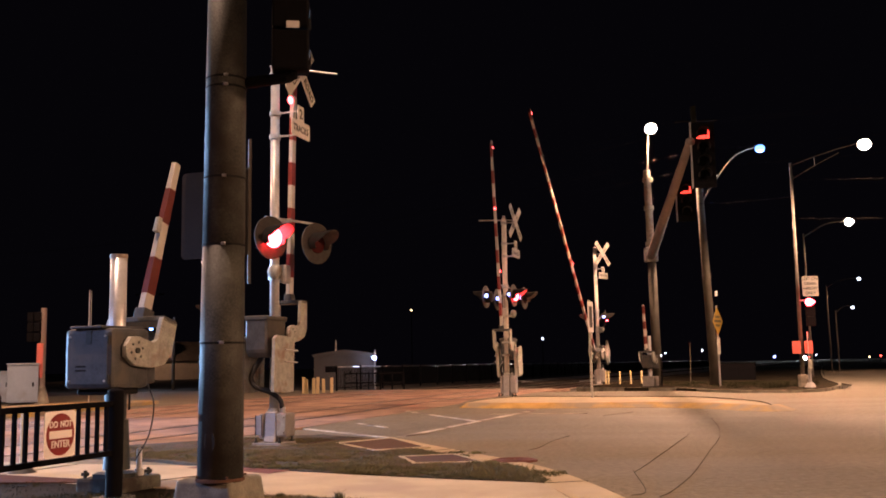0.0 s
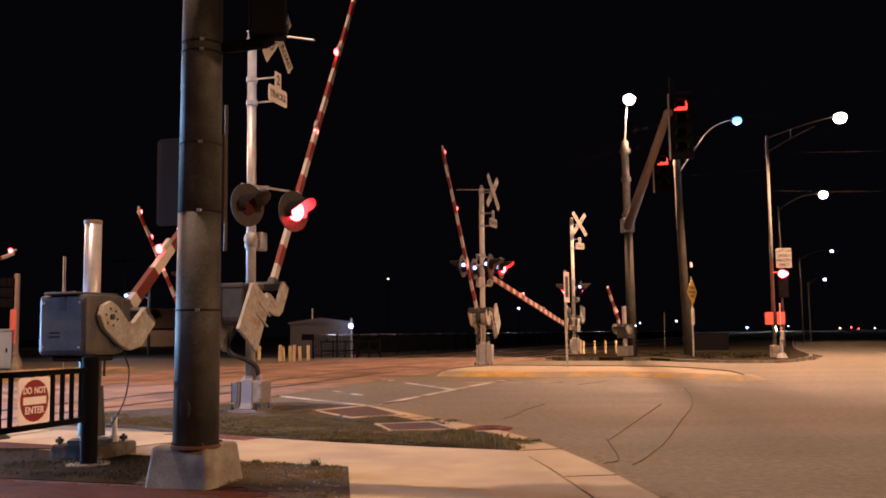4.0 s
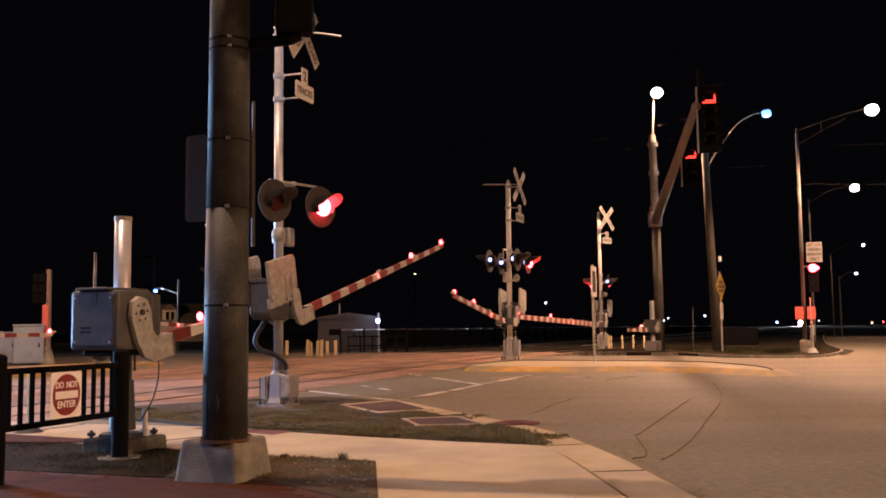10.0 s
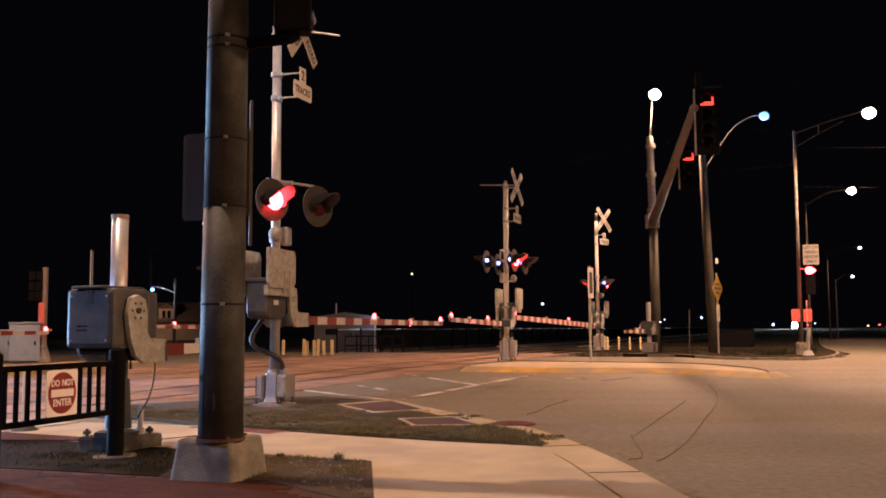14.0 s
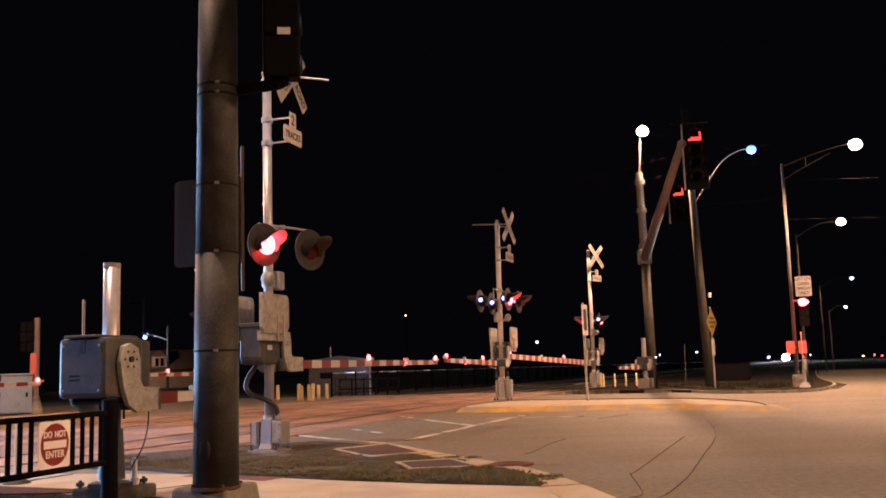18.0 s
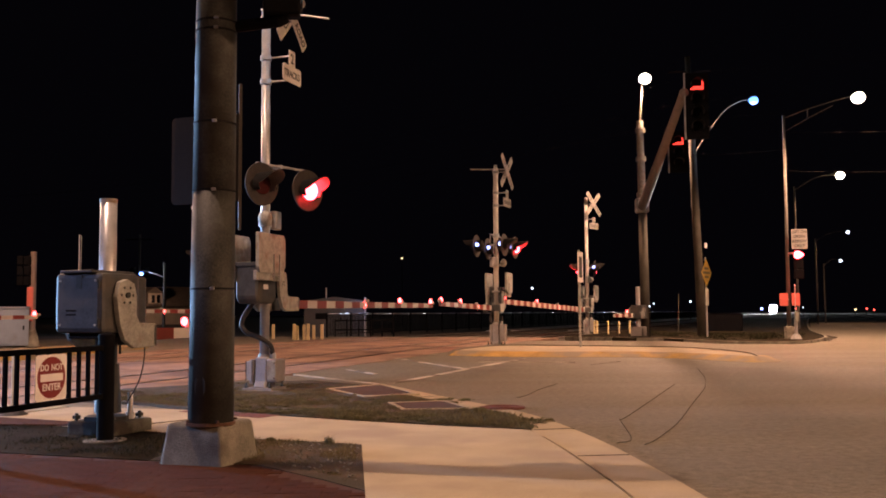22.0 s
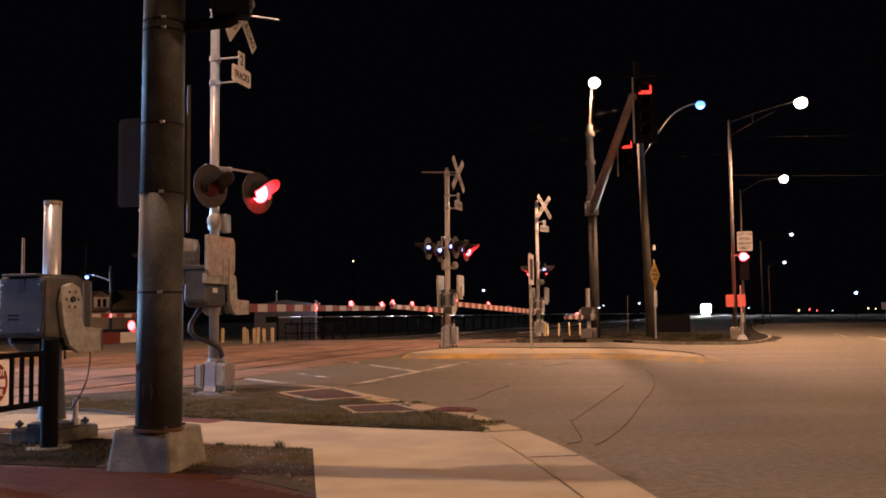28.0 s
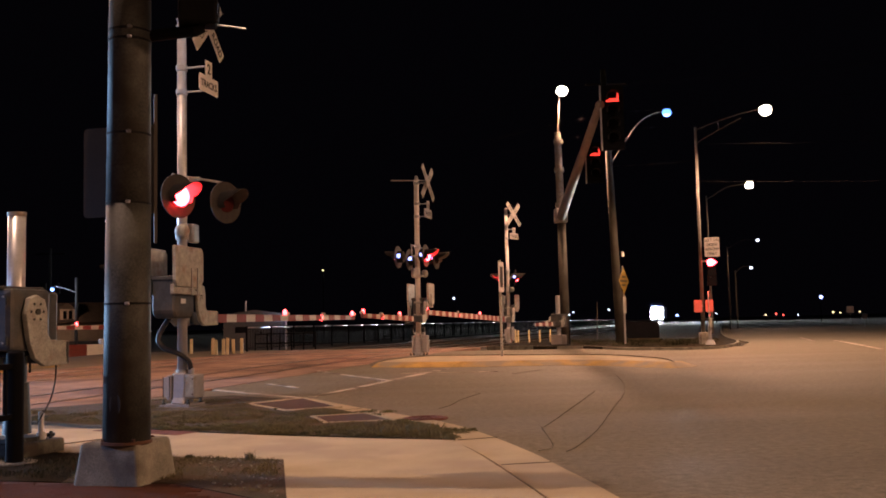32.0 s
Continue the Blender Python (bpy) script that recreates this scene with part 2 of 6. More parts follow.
def box(bm, x0, x1, y0, y1, z0, z1, m=None, bevel=0.0):
    g = bmesh.ops.create_cube(bm, size=1.0)
    t = Matrix.Translation(((x0 + x1) / 2, (y0 + y1) / 2, (z0 + z1) / 2)) @ Matrix.Diagonal((x1 - x0, y1 - y0, z1 - z0, 1))
    bmesh.ops.transform(bm, matrix=(m @ t) if m else t, verts=g["verts"])
    if bevel:
        es = {e for v in g["verts"] for e in v.link_edges}
        bmesh.ops.bevel(bm, geom=list(es), offset=bevel, segments=2, affect="EDGES", profile=0.5)
    return bm


def tube(bm, a, b, r0, r1=None, seg=20, caps=True):
    a, b = Vector(a), Vector(b)
    r1 = r0 if r1 is None else r1
    d = b - a
    q = d.to_track_quat("Z", "Y").to_matrix().to_4x4()
    bmesh.ops.create_cone(bm, cap_ends=caps, segments=seg, radius1=r0, radius2=r1, depth=d.length, matrix=Matrix.Translation((a + b) / 2) @ q)
    return bm


def ball(bm, at, r, seg=14, squash=(1, 1, 1)):
    bmesh.ops.create_uvsphere(bm, u_segments=seg, v_segments=max(6, seg // 2), radius=r, matrix=Matrix.Translation(at) @ Matrix.Diagonal((*squash, 1)))
    return bm


def sweep(bm, pts, r, seg=10):
    """A bent pipe through points: one skin with shared rings and closed ends."""
    pts = [Vector(p) for p in pts]
    rings, side = [], None
    for i, p in enumerate(pts):
        d = (pts[min(i + 1, len(pts) - 1)] - pts[max(i - 1, 0)]).normalized()
        side = d.orthogonal().normalized() if side is None else (side - d * side.dot(d)).normalized()
        up = d.cross(side)
        rings.append([bm.verts.new(p + r * (math.cos(2 * math.pi * k / seg) * side + math.sin(2 * math.pi * k / seg) * up)) for k in range(seg)])
    for a, b in zip(rings, rings[1:]):
        for k in range(seg):
            bm.faces.new((a[k], a[(k + 1) % seg], b[(k + 1) % seg], b[k]))
    bm.faces.new(list(reversed(rings[0])))
    bm.faces.new(rings[-1])
    return bm


def smooth_line(pts, steps=6):
    """Catmull-Rom points through pts."""
    v = [Vector(p) for p in pts]
    v = [2 * v[0] - v[1]] + v + [2 * v[-1] - v[-2]]
    out = []
    for i in range(1, len(v) - 2):
        for k in range(steps):
            t = k / steps
            p0, p1, p2, p3 = v[i - 1:i + 3]
            out.append(0.5 * ((2 * p1) + (p2 - p0) * t + (2 * p0 - 5 * p1 + 4 * p2 - p3) * t * t + (3 * p1 - p0 - 3 * p2 + p3) * t ** 3))
    out.append(v[-2])
    return out


def slab(bm, outline, top, depth, cell=0.0, follow=True):
    """A slab with the plan outline; its top follows the ground's rise."""
    if cell:
        return slab_cells(bm, outline, top, depth, cell)
    up = [bm.verts.new((x, y, top + (zg(y) if follow else 0))) for x, y in outline]
    dn = [bm.verts.new((x, y, top - depth + (zg(y) if follow else 0))) for x, y in outline]
    for tri in tessellate_polygon([[Vector((x, y, 0)) for x, y in outline]]):
        bm.faces.new([up[i] for i in tri])
        bm.faces.new([dn[i] for i in reversed(tri)])
    for i in range(len(up)):
        j = (i + 1) % len(up)
        bm.faces.new((up[i], dn[i], dn[j], up[j]))
    bmesh.ops.recalc_face_normals(bm, faces=bm.faces)
    return bm


def strip(bm, line, width, top, thick, steps=1):
    """A band of even width along a plan line, laid on the ground."""
    left, right = [], []
    for i, p in enumerate(line):
        a, b = Vector(line[max(i - 1, 0)]).to_2d(), Vector(line[min(i + 1, len(line) - 1)]).to_2d()
        d = (b - a).normalized()
        nrm = Vector((-d.y, d.x)) * width / 2
        q = Vector(p).to_2d()
        left.append(q + nrm)
        right.append(q - nrm)
    rings = []
    for a, b in zip(left, right):
        rings.append([bm.verts.new((a.x, a.y, zg(a.y) + top)), bm.verts.new((b.x, b.y, zg(b.y) + top)), bm.verts.new((b.x, b.y, zg(b.y) + top - thick)), bm.verts.new((a.x, a.y, zg(a.y) + top - thick))])
    for r, s in zip(rings, rings[1:]):
        for i in range(4):
            bm.faces.new((r[i], r[(i + 1) % 4], s[(i + 1) % 4], s[i]))
    bm.faces.new(rings[0])
    bm.faces.new(list(reversed(rings[-1])))
    bmesh.ops.recalc_face_normals(bm, faces=bm.faces)
    return bm


def sloped(bm, line, inner, outer, top, foot):
    """A mountable kerb: its top slopes from the inner line, left of the way, down to the outer."""
    rings = []
    for i, p in enumerate(line):
        a, c = Vector(line[max(i - 1, 0)]).to_2d(), Vector(line[min(i + 1, len(line) - 1)]).to_2d()
        d = (c - a).normalized()
        nrm, q = Vector((-d.y, d.x)), Vector(p).to_2d()
        ring = []
        for off, z in ((inner, top), (0.0, top), (-outer, foot), (-outer, foot - 0.1), (inner, foot - 0.1)):
            v = q + nrm * off
            ring.append(bm.verts.new((v.x, v.y, zg(v.y) + z)))
        rings.append(ring)
    for r, s in zip(rings, rings[1:]):
        for i in range(5):
            bm.faces.new((r[i], r[(i + 1) % 5], s[(i + 1) % 5], s[i]))
    bm.faces.new(rings[0])
    bm.faces.new(list(reversed(rings[-1])))
    bmesh.ops.recalc_face_normals(bm, faces=bm.faces)
    return bm


def prism(bm, outline, y0, y1, m=None):
    """An outline in x, z pushed from y0 to y1."""
    a = [bm.verts.new((x, y0, z)) for x, z in outline]
    b = [bm.verts.new((x, y1, z)) for x, z in outline]
    bm.faces.new(a)
    bm.faces.new(list(reversed(b)))
    for i in range(len(a)):
        j = (i + 1) % len(a)
        bm.faces.new((a[i], b[i], b[j], a[j]))
    bmesh.ops.recalc_face_normals(bm, faces=bm.faces)
    if m:
        bmesh.ops.transform(bm, matrix=m, verts=a + b)
    return bm


def rounded(w, h, r, k=4):
    """A rectangle about the origin with rounded corners, in x, z."""
    out = []
    for cx, cz, a0 in ((w / 2 - r, h / 2 - r, 0), (-w / 2 + r, h / 2 - r, 90), (-w / 2 + r, -h / 2 + r, 180), (w / 2 - r, -h / 2 + r, 270)):
        for i in range(k + 1):
            a = radians(a0 + 90 * i / k)
            out.append((cx + r * math.cos(a), cz + r * math.sin(a)))
    return out


def lettering(words, size, m, material, parent, squeeze=1.0, bold=0.0):
    cu = bpy.data.curves.new("lettering", "FONT")
    cu.body, cu.size, cu.align_x, cu.align_y, cu.extrude, cu.offset = words, size, "CENTER", "CENTER", 0.0015, bold
    tmp = bpy.data.objects.new("lettering", cu)
    me = bpy.data.meshes.new_from_object(tmp)
    bpy.data.objects.remove(tmp)
    me.materials.append(material)
    me.transform(m @ Matrix.Diagonal((squeeze, 1, 1, 1)))
    ob = new("lettering", me)
    ob.parent = parent
    return ob


FACE_Y = pose(0, 0, 0, 90, 0, 0)        # text that reads from -y

FLASH, FLASH0 = 0.5955, 0.74


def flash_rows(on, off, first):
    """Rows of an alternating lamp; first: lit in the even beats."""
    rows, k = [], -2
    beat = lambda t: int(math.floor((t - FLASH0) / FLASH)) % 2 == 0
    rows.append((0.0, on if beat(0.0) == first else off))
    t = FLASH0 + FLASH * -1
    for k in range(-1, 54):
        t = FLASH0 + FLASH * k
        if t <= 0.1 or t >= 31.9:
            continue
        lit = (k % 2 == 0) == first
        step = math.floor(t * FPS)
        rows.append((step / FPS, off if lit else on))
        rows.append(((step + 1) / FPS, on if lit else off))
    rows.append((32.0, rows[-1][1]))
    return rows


MOVES = []      # (object, rows) for motions()

# ================= GROUND =================
bm = bmesh.new()
xs = [-2500, -800, -300, -120, -60, -30, -15, 0, 15, 30, 60, 120, 300, 800, 2500]
ys = [-600, -100, -30, 0, 8, 16, 18, 20, 22, 24, 26, 28, 30, 32, 34, 36, 45, 60, 120, 300, 900, 3000]
grid = [[bm.verts.new((x, y, zg(y) - 0.10)) for x in xs] for y in ys]
for a, b in zip(grid, grid[1:]):
    for i in range(len(xs) - 1):
        bm.faces.new((a[i], a[i + 1], b[i + 1], b[i]))
tagged(part("ground", bm, M["ground"]), "dark bare earth and dead grass at night", "ground", kind="structure")


def along(us, ns):
    return [plan(u, n) for u, n in zip(us, ns)]


def paving(name, nodes_un, top, material, label, category):
    """A paved area given in u, n: rows of (u, n_left, n_right), lofted along u."""
    bm = bmesh.new()
    rows = []
    for (u0, a0, b0), (u1, a1, b1) in zip(nodes_un, nodes_un[1:]):
        k = max(1, int((u1 - u0) / 1.5)) if u1 < 70 else 3
        for i in range(k):
            t = i / k
            rows.append((u0 + (u1 - u0) * t, a0 + (a1 - a0) * t, b0 + (b1 - b0) * t))
    rows.append(nodes_un[-1])
    rings = []
    for u, a, b in rows:
        ring = []
        for i in range(9):
            x, y = plan(u, a + (b - a) * i / 8)
            ring.append(bm.verts.new((x, y, zg(y) + top)))
        for n in (b, a):
            x, y = plan(u, n)
            ring.append(bm.verts.new((x, y, zg(y) + top - 0.1)))
        rings.append(ring)
    for r, s in zip(rings, rings[1:]):
        for i in range(len(r)):
            j = (i + 1) % len(r)
            bm.faces.new((r[i], r[j], s[j], s[i]))
    bm.faces.new(rings[0])
    bm.faces.new(list(reversed(rings[-1])))
    bmesh.ops.recalc_face_normals(bm, faces=bm.faces)
    return tagged(part(name, bm, material), label, category, kind="structure")


# the avenue beside the tracks, with the junction's mouth, and the street that crosses the rails
paving("road", [(-40, 0.9, -16), (6.0, 0.9, -16), (7.7, 1.35, -16), (8.9, 1.9, -16), (10.8, 3.1, -16), (13.2, 5.4, -16), (14.7, 6.9, -16), (16.2, 9.0, -16), (17.0, 10.2, -16), (31.4, 10.2, -16), (33.0, 10.2, -16), (33.4, 10.2, -16), (34.2, 10.2, -16), (35.0, -0.6, -16), (40, -1.0, -16), (52, 0.0, -16), (80, 0.0, -14), (140, 0.0, -12), (420, 0.0, -11)], 0.0, M["asphalt"], "worn patched asphalt road under sodium light", "road")
paving("street", [(16.4, 33, 10.2), (34.4, 33, 10.2), (40.0, 33, 11.0)], -0.004, M["asphalt"], "worn asphalt street crossing the two tracks", "road")
paving("street_beyond", [(16.4, 90, 33), (40.0, 90, 33)], -0.008, M["patch"], "dark asphalt street beyond the tracks", "road")
paving("crossing_apron", [(10.0, 9.88, 7.6), (12.0, 9.88, 7.6), (14.0, 9.88, 6.4), (16.39, 10.18, 8.8)], -0.008, M["asphalt"], "worn asphalt apron between the corner and the rails", "road")
paving("walk_beyond", [(8.2, 24, 9.2), (9.8, 24, 9.2)], 0.02, M["concrete"], "pale concrete footpath over the tracks", "pavement")


def poly(name, outline, top, depth, material, label="", category="", parent=None, kind="structure"):
    bm = slab(bmesh.new(), outline, top, depth)
    ob = part(name, bm, material, parent)
    return tagged(ob, label, category, kind=kind) if label else ob


# footpath along the street, and the corner beside the avenue
EDGE = [(1.19, 6.61), (1.13, 7.46), (1.04, 8.5), (0.92, 9.6)]
poly("sidewalk", [(-0.42, 5.4), (1.25, 5.4)] + EDGE + [(0.03, 10.01), (-1.11, 10.63), (-1.96, 11.17), (-3.21, 11.94), plan(9.8, 9.1), plan(8.2, 9.1), (-3.3, 9.85), (-1.82, 9.1), (-0.72, 8.63)], 0.02, 0.14, M["concrete"], "pale concrete sidewalk at the street corner", "sidewalk")
poly("sidewalk_corner", [(-0.42, -6), (1.5, -6), (1.36, 2), (1.25, 5.396), (-0.42, 5.396)], 0.02, 0.14, M["concrete"], "pale concrete sidewalk beside the avenue", "sidewalk")
gut = [(1.72, -6), (1.62, 2), (1.50, 5.4), (1.455, 6.58), (1.38, 7.6), (1.28, 8.7), (1.05, 10.2), (0.72, 11.5), (0.12, 12.9), (-0.35, 14.0), (-1.05, 15.8)]
tagged(part("gutter", strip(bmesh.new(), [p for p in smooth_line([(x, y, 0) for x, y in gut], 4)], 0.46, 0.012, 0.1), M["concrete"]), "pale concrete gutter curving round the corner", "gutter", kind="structure")
tagged(part("gutter_joint", strip(bmesh.new(), [(x - 0.25, y) for x, y in [(1.5, 5.4), (1.455, 6.58), (1.38, 7.6), (1.28, 8.7), (1.12, 9.8)]], 0.010, 0.0145, 0.01), M["seal"]), "dark open joint along the gutter", "joint", kind="structure")
tagged(part("sidewalk_joint", strip(bmesh.new(), [(-3.3, 10.3), (-2.35, 11.4)], 0.03, 0.026, 0.02), M["seal"]), "dark open joint across the sidewalk", "joint", kind="structure")
tagged(part("red_walk_edge", strip(bmesh.new(), [(-3.15, 11.85), (-2.0, 11.05)], 0.35, 0.024, 0.02), M["tactile"]), "reddish strip along the sidewalk", "paving strip", kind="structure")

poly("red_strip", [(-7.0, 11.9), (-5.43, 11.28), (-4.13, 10.62), (-4.05, 10.3), (-5.3, 10.45), (-7.0, 10.9)], 0.032, 0.1, M["paver"], "strip of dark red pavers behind the fence", "pavement")
for k, (x, y, a) in enumerate(((1.36, 7.9, 96), (1.17, 9.7, 104), (0.62, 11.7, 120), (-0.2, 13.6, 120))):
    ca, sa = math.cos(radians(a - 90)), math.sin(radians(a - 90))
    tagged(part("gutter_seam", strip(bmesh.new(), [(x - 0.22 * ca, y - 0.22 * sa), (x + 0.22 * ca, y + 0.22 * sa)], 0.012, 0.0165, 0.01), M["seal"]), "thin seam across the concrete gutter", "joint", kind="structure")
# soil and grass verges
poly("verge", [(-0.725, 8.66), (-1.82, 9.14), (-2.4, 9.44), (-2.4, 7.81), (-2.3, 7.78), (-1.46, 7.54), (-0.83, 6.81), (-0.515, 6.4)], 0.020, 0.16, M["soil"], "trampled soil and thin dry grass", "verge")
# shadow of gate and fence put into a darker soil colour
poly("verge_damp", [(-2.404, 9.442), (-3.3, 9.9), (-4.4, 10.4), (-8, 10.0), (-8, 8.4), (-4.8, 8.55), (-3.8, 8.3), (-2.404, 7.81)], 0.020, 0.16, M["turf"], "soil with matted grass by the gate, shade put into its colour", "verge")
poly("verge_corner", [(0.92, 9.64), (0.85, 11.0), (0.45, 11.75), (-0.1, 12.9), (-0.6, 14.0), (-1.3, 15.8), (-2.3, 17.0), (-3.6, 16.6), (-5.2, 15.4), (-5.4, 13.6), (-4.0, 12.8), (-3.15, 12.0), (-1.96, 11.22), (-1.1, 10.68), (0.03, 10.06)], 0.03, 0.16, M["soil"], "worn grass verge at the crossing mast", "verge")


def inside(x, y, outline):
    hit = False
    for (x0, y0), (x1, y1) in zip(outline, outline[1:] + outline[:1]):
        if (y0 > y) != (y1 > y) and x < (x1 - x0) * (y - y0) / (y1 - y0) + x0:
            hit = not hit
    return hit


VAULTS = [[(-1.83, 14.97), (-1.09, 13.45), (-0.30, 13.86), (-0.98, 15.9)], [(-0.70, 12.54), (-0.48, 11.6), (0.42, 11.65), (0.05, 12.77)]]


def grass(name, outline, count, label, seed, tall=0.07, bare=0.45, skip=(), material=None):
    rng = random.Random(seed)
    bm = bmesh.new()
    x0, x1 = min(p[0] for p in outline), max(p[0] for p in outline)
    y0, y1 = min(p[1] for p in outline), max(p[1] for p in outline)
    done = 0
    while done < count:
        x, y = rng.uniform(x0, x1), rng.uniform(y0, y1)
        if not inside(x, y, outline):
            continue
        done += 1
        if any(inside(x, y, o) for o in skip):
            continue
        d = noise.noise(Vector((x * 1.3, y * 1.3, seed)))
        if d < -0.05 and rng.random() < bare * 2:
            continue
        h = tall * rng.uniform(0.4, 1.5) * (1 + 0.9 * max(d, 0))
        a, lean = rng.uniform(0, 6.283), rng.uniform(0.1, 0.9) * h
        w = rng.uniform(0.0018, 0.0045)
        z = zg(y) + 0.025
        dx, dy = math.cos(a), math.sin(a)
        v = [bm.verts.new(p) for p in ((x - dy * w, y + dx * w, z), (x + dy * w, y - dx * w, z), (x + dx * lean * 0.5 + dy * w * 0.6, y + dy * lean * 0.5 - dx * w * 0.6, z + h * 0.7), (x + dx * lean, y + dy * lean, z + h))]
        bm.faces.new((v[0], v[1], v[2]))
        bm.faces.new((v[0], v[2], v[3]))
    return tagged(part(name, bm, material or M["grass"]), label, "grass", kind="stuff")


grass("grass", [(0.92, 9.7), (0.8, 11.0), (0.4, 11.7), (-0.1, 12.8), (-0.65, 13.9), (-1.4, 15.6), (-3.4, 16.4), (-5.0, 15.0), (-5.2, 13.7), (-3.1, 12.1), (-1.96, 11.3), (-1.0, 10.72)], 42000, "short dry grass at the crossing mast", 3, 0.026, skip=VAULTS)
grass("grass", [(-0.78, 8.6), (-1.82, 9.1), (-2.4, 9.4), (-2.4, 7.92), (-2.3, 7.9), (-1.4, 7.6), (-0.8, 6.95), (-0.6, 6.75)], 6000, "sparse dry grass round the pole base", 5, 0.02)
# blades here take the darker colour as well, for that shade
grass("grass", [(-2.42, 9.4), (-4.2, 10.3), (-7, 10), (-7, 8.6), (-4.8, 8.65), (-3.8, 8.4), (-2.42, 7.95)], 9000, "matted grass round the gate post, darkened for the shade there", 6, 0.022, material=M["leaf"])
grass("weeds", [(0.95, 9.42), (0.97, 10.2), (0.62, 11.3), (0.1, 11.1), (-0.3, 10.3), (0.3, 10.0)], 1500, "clump of weeds at the sidewalk edge", 9, 0.055, 0.42)


def clumps(name, spots, seed, label, material):
    """Ragged clumps of blades: spots are (x, y, radius, height)."""
    rng = random.Random(seed)
    bm = bmesh.new()
    for x, y, r, tall in spots:
        for k in range(int(55 + 420 * r)):
            q, a = r * math.sqrt(rng.random()), rng.uniform(0, 6.283)
            px, py = x + q * math.cos(a), y + q * math.sin(a)
            h = tall * rng.uniform(0.35, 1.25) * (1 - 0.55 * q / r)
            b = a + rng.uniform(-0.9, 0.9)
            lean = h * rng.uniform(0.15, 0.85)
            w = rng.uniform(0.0022, 0.0048)
            dx, dy, z = math.cos(b), math.sin(b), zg(py) + 0.024
            v = [bm.verts.new(p) for p in ((px - dy * w, py + dx * w, z), (px + dy * w, py - dx * w, z), (px + dx * lean * 0.4 + dy * w * 0.7, py + dy * lean * 0.4 - dx * w * 0.7, z + h * 0.65), (px + dx * lean * 0.4 - dy * w * 0.7, py + dy * lean * 0.4 + dx * w * 0.7, z + h * 0.65), (px + dx * lean, py + dy * lean, z + h * 0.95))]
            bm.faces.new((v[0], v[1], v[2], v[3]))
            bm.faces.new((v[3], v[2], v[4]))
    return tagged(part(name, bm, material), label, "grass", kind="stuff")


def scatter(line, count, seed, spread, r, tall):
    """Spots strewn beside a line, to its street side."""
    rng = random.Random(seed)
    spots = []
    while len(spots) < count:
        k = rng.randrange(len(line) - 1)
        (x0, y0), (x1, y1) = line[k], line[k + 1]
        s, d = rng.random(), spread * rng.random() ** 1.6
        n = math.hypot(x1 - x0, y1 - y0)
        x, y = x0 + (x1 - x0) * s - (y1 - y0) / n * d, y0 + (y1 - y0) * s + (x1 - x0) / n * d
        if not any(inside(x, y, o) for o in VAULTS):
            spots.append((x, y, r * rng.uniform(0.5, 1.4), tall * rng.uniform(0.5, 1.5)))
    return spots


WALK_EDGE = [(0.93, 9.72), (0.03, 10.10), (-1.1, 10.72), (-1.96, 11.26), (-3.1, 12.02)][::-1]
clumps("grass_clumps", scatter(WALK_EDGE, 330, 21, 0.75, 0.075, 0.040), 31, "olive green grass clumps along the sidewalk edge", M["greengrass"])
clumps("grass_clumps", scatter([(-4.6, 13.4), (-3.1, 12.6), (-1.3, 12.5), (-0.2, 11.8)], 190, 22, 1.3, 0.10, 0.034), 32, "scattered grass clumps between the mast and the vaults", M["greengrass"])
clumps("grass_clumps", scatter([(0.90, 9.9), (0.80, 10.9), (0.40, 11.7), (0.0, 12.7)], 70, 23, 0.22, 0.06, 0.045), 33, "ragged grass against the gutter", M["greengrass"])
clumps("grass_clumps", [(-1.02, 8.66, 0.05, 0.10), (-1.6, 8.92, 0.05, 0.05), (-1.9, 9.05, 0.06, 0.05), (-2.2, 9.18, 0.06, 0.05), (-1.32, 8.76, 0.04, 0.04)], 34, "few weeds beside the pole base", M["greengrass"])


def pebbles(name, outline, count, seed, label):
    rng = random.Random(seed)
    bm = bmesh.new()
    x0, x1 = min(p[0] for p in outline), max(p[0] for p in outline)
    y0, y1 = min(p[1] for p in outline), max(p[1] for p in outline)
    done = 0
    while done < count:
        x, y = rng.uniform(x0, x1), rng.uniform(y0, y1)
        if not inside(x, y, outline):
            continue
        done += 1
        r = rng.uniform(0.006, 0.016)
        m = pose(x, y, zg(y) + 0.027, rng.uniform(-30, 30), rng.uniform(-30, 30), rng.uniform(0, 360)) @ Matrix.Diagonal((r * 1.4, r, r * 0.6, 1))
        bmesh.ops.create_icosphere(bm, subdivisions=1, radius=1.0, matrix=m)
    return tagged(part(name, bm, M["oldconcrete"]), label, "pebbles", kind="stuff")


pebbles("pebbles", [(-0.7, 8.4), (-1.5, 8.9), (-1.4, 7.7), (-0.8, 6.95), (-0.6, 6.75)], 90, 21, "small pale pebbles and litter in the soil")

# small red pavers of the plaza, in a running bond
plaza = [(-9, -4), (-0.44, -4), (-0.44, 6.45), (-0.83, 6.83), (-1.46, 7.56), (-2.3, 7.8), (-3.8, 8.32), (-4.8, 8.57), (-9, 8.4)]
poly("plaza_bed", plaza, 0.012, 0.1, M["jointsand"], "joint sand under red pavers", "paving bed")
poly("plaza", [(-9, -4), (-0.46, -4), (-0.46, 4.6), (-9, 4.6)], 0.014, 0.03, M["paver"], "red paved plaza", "pavement")

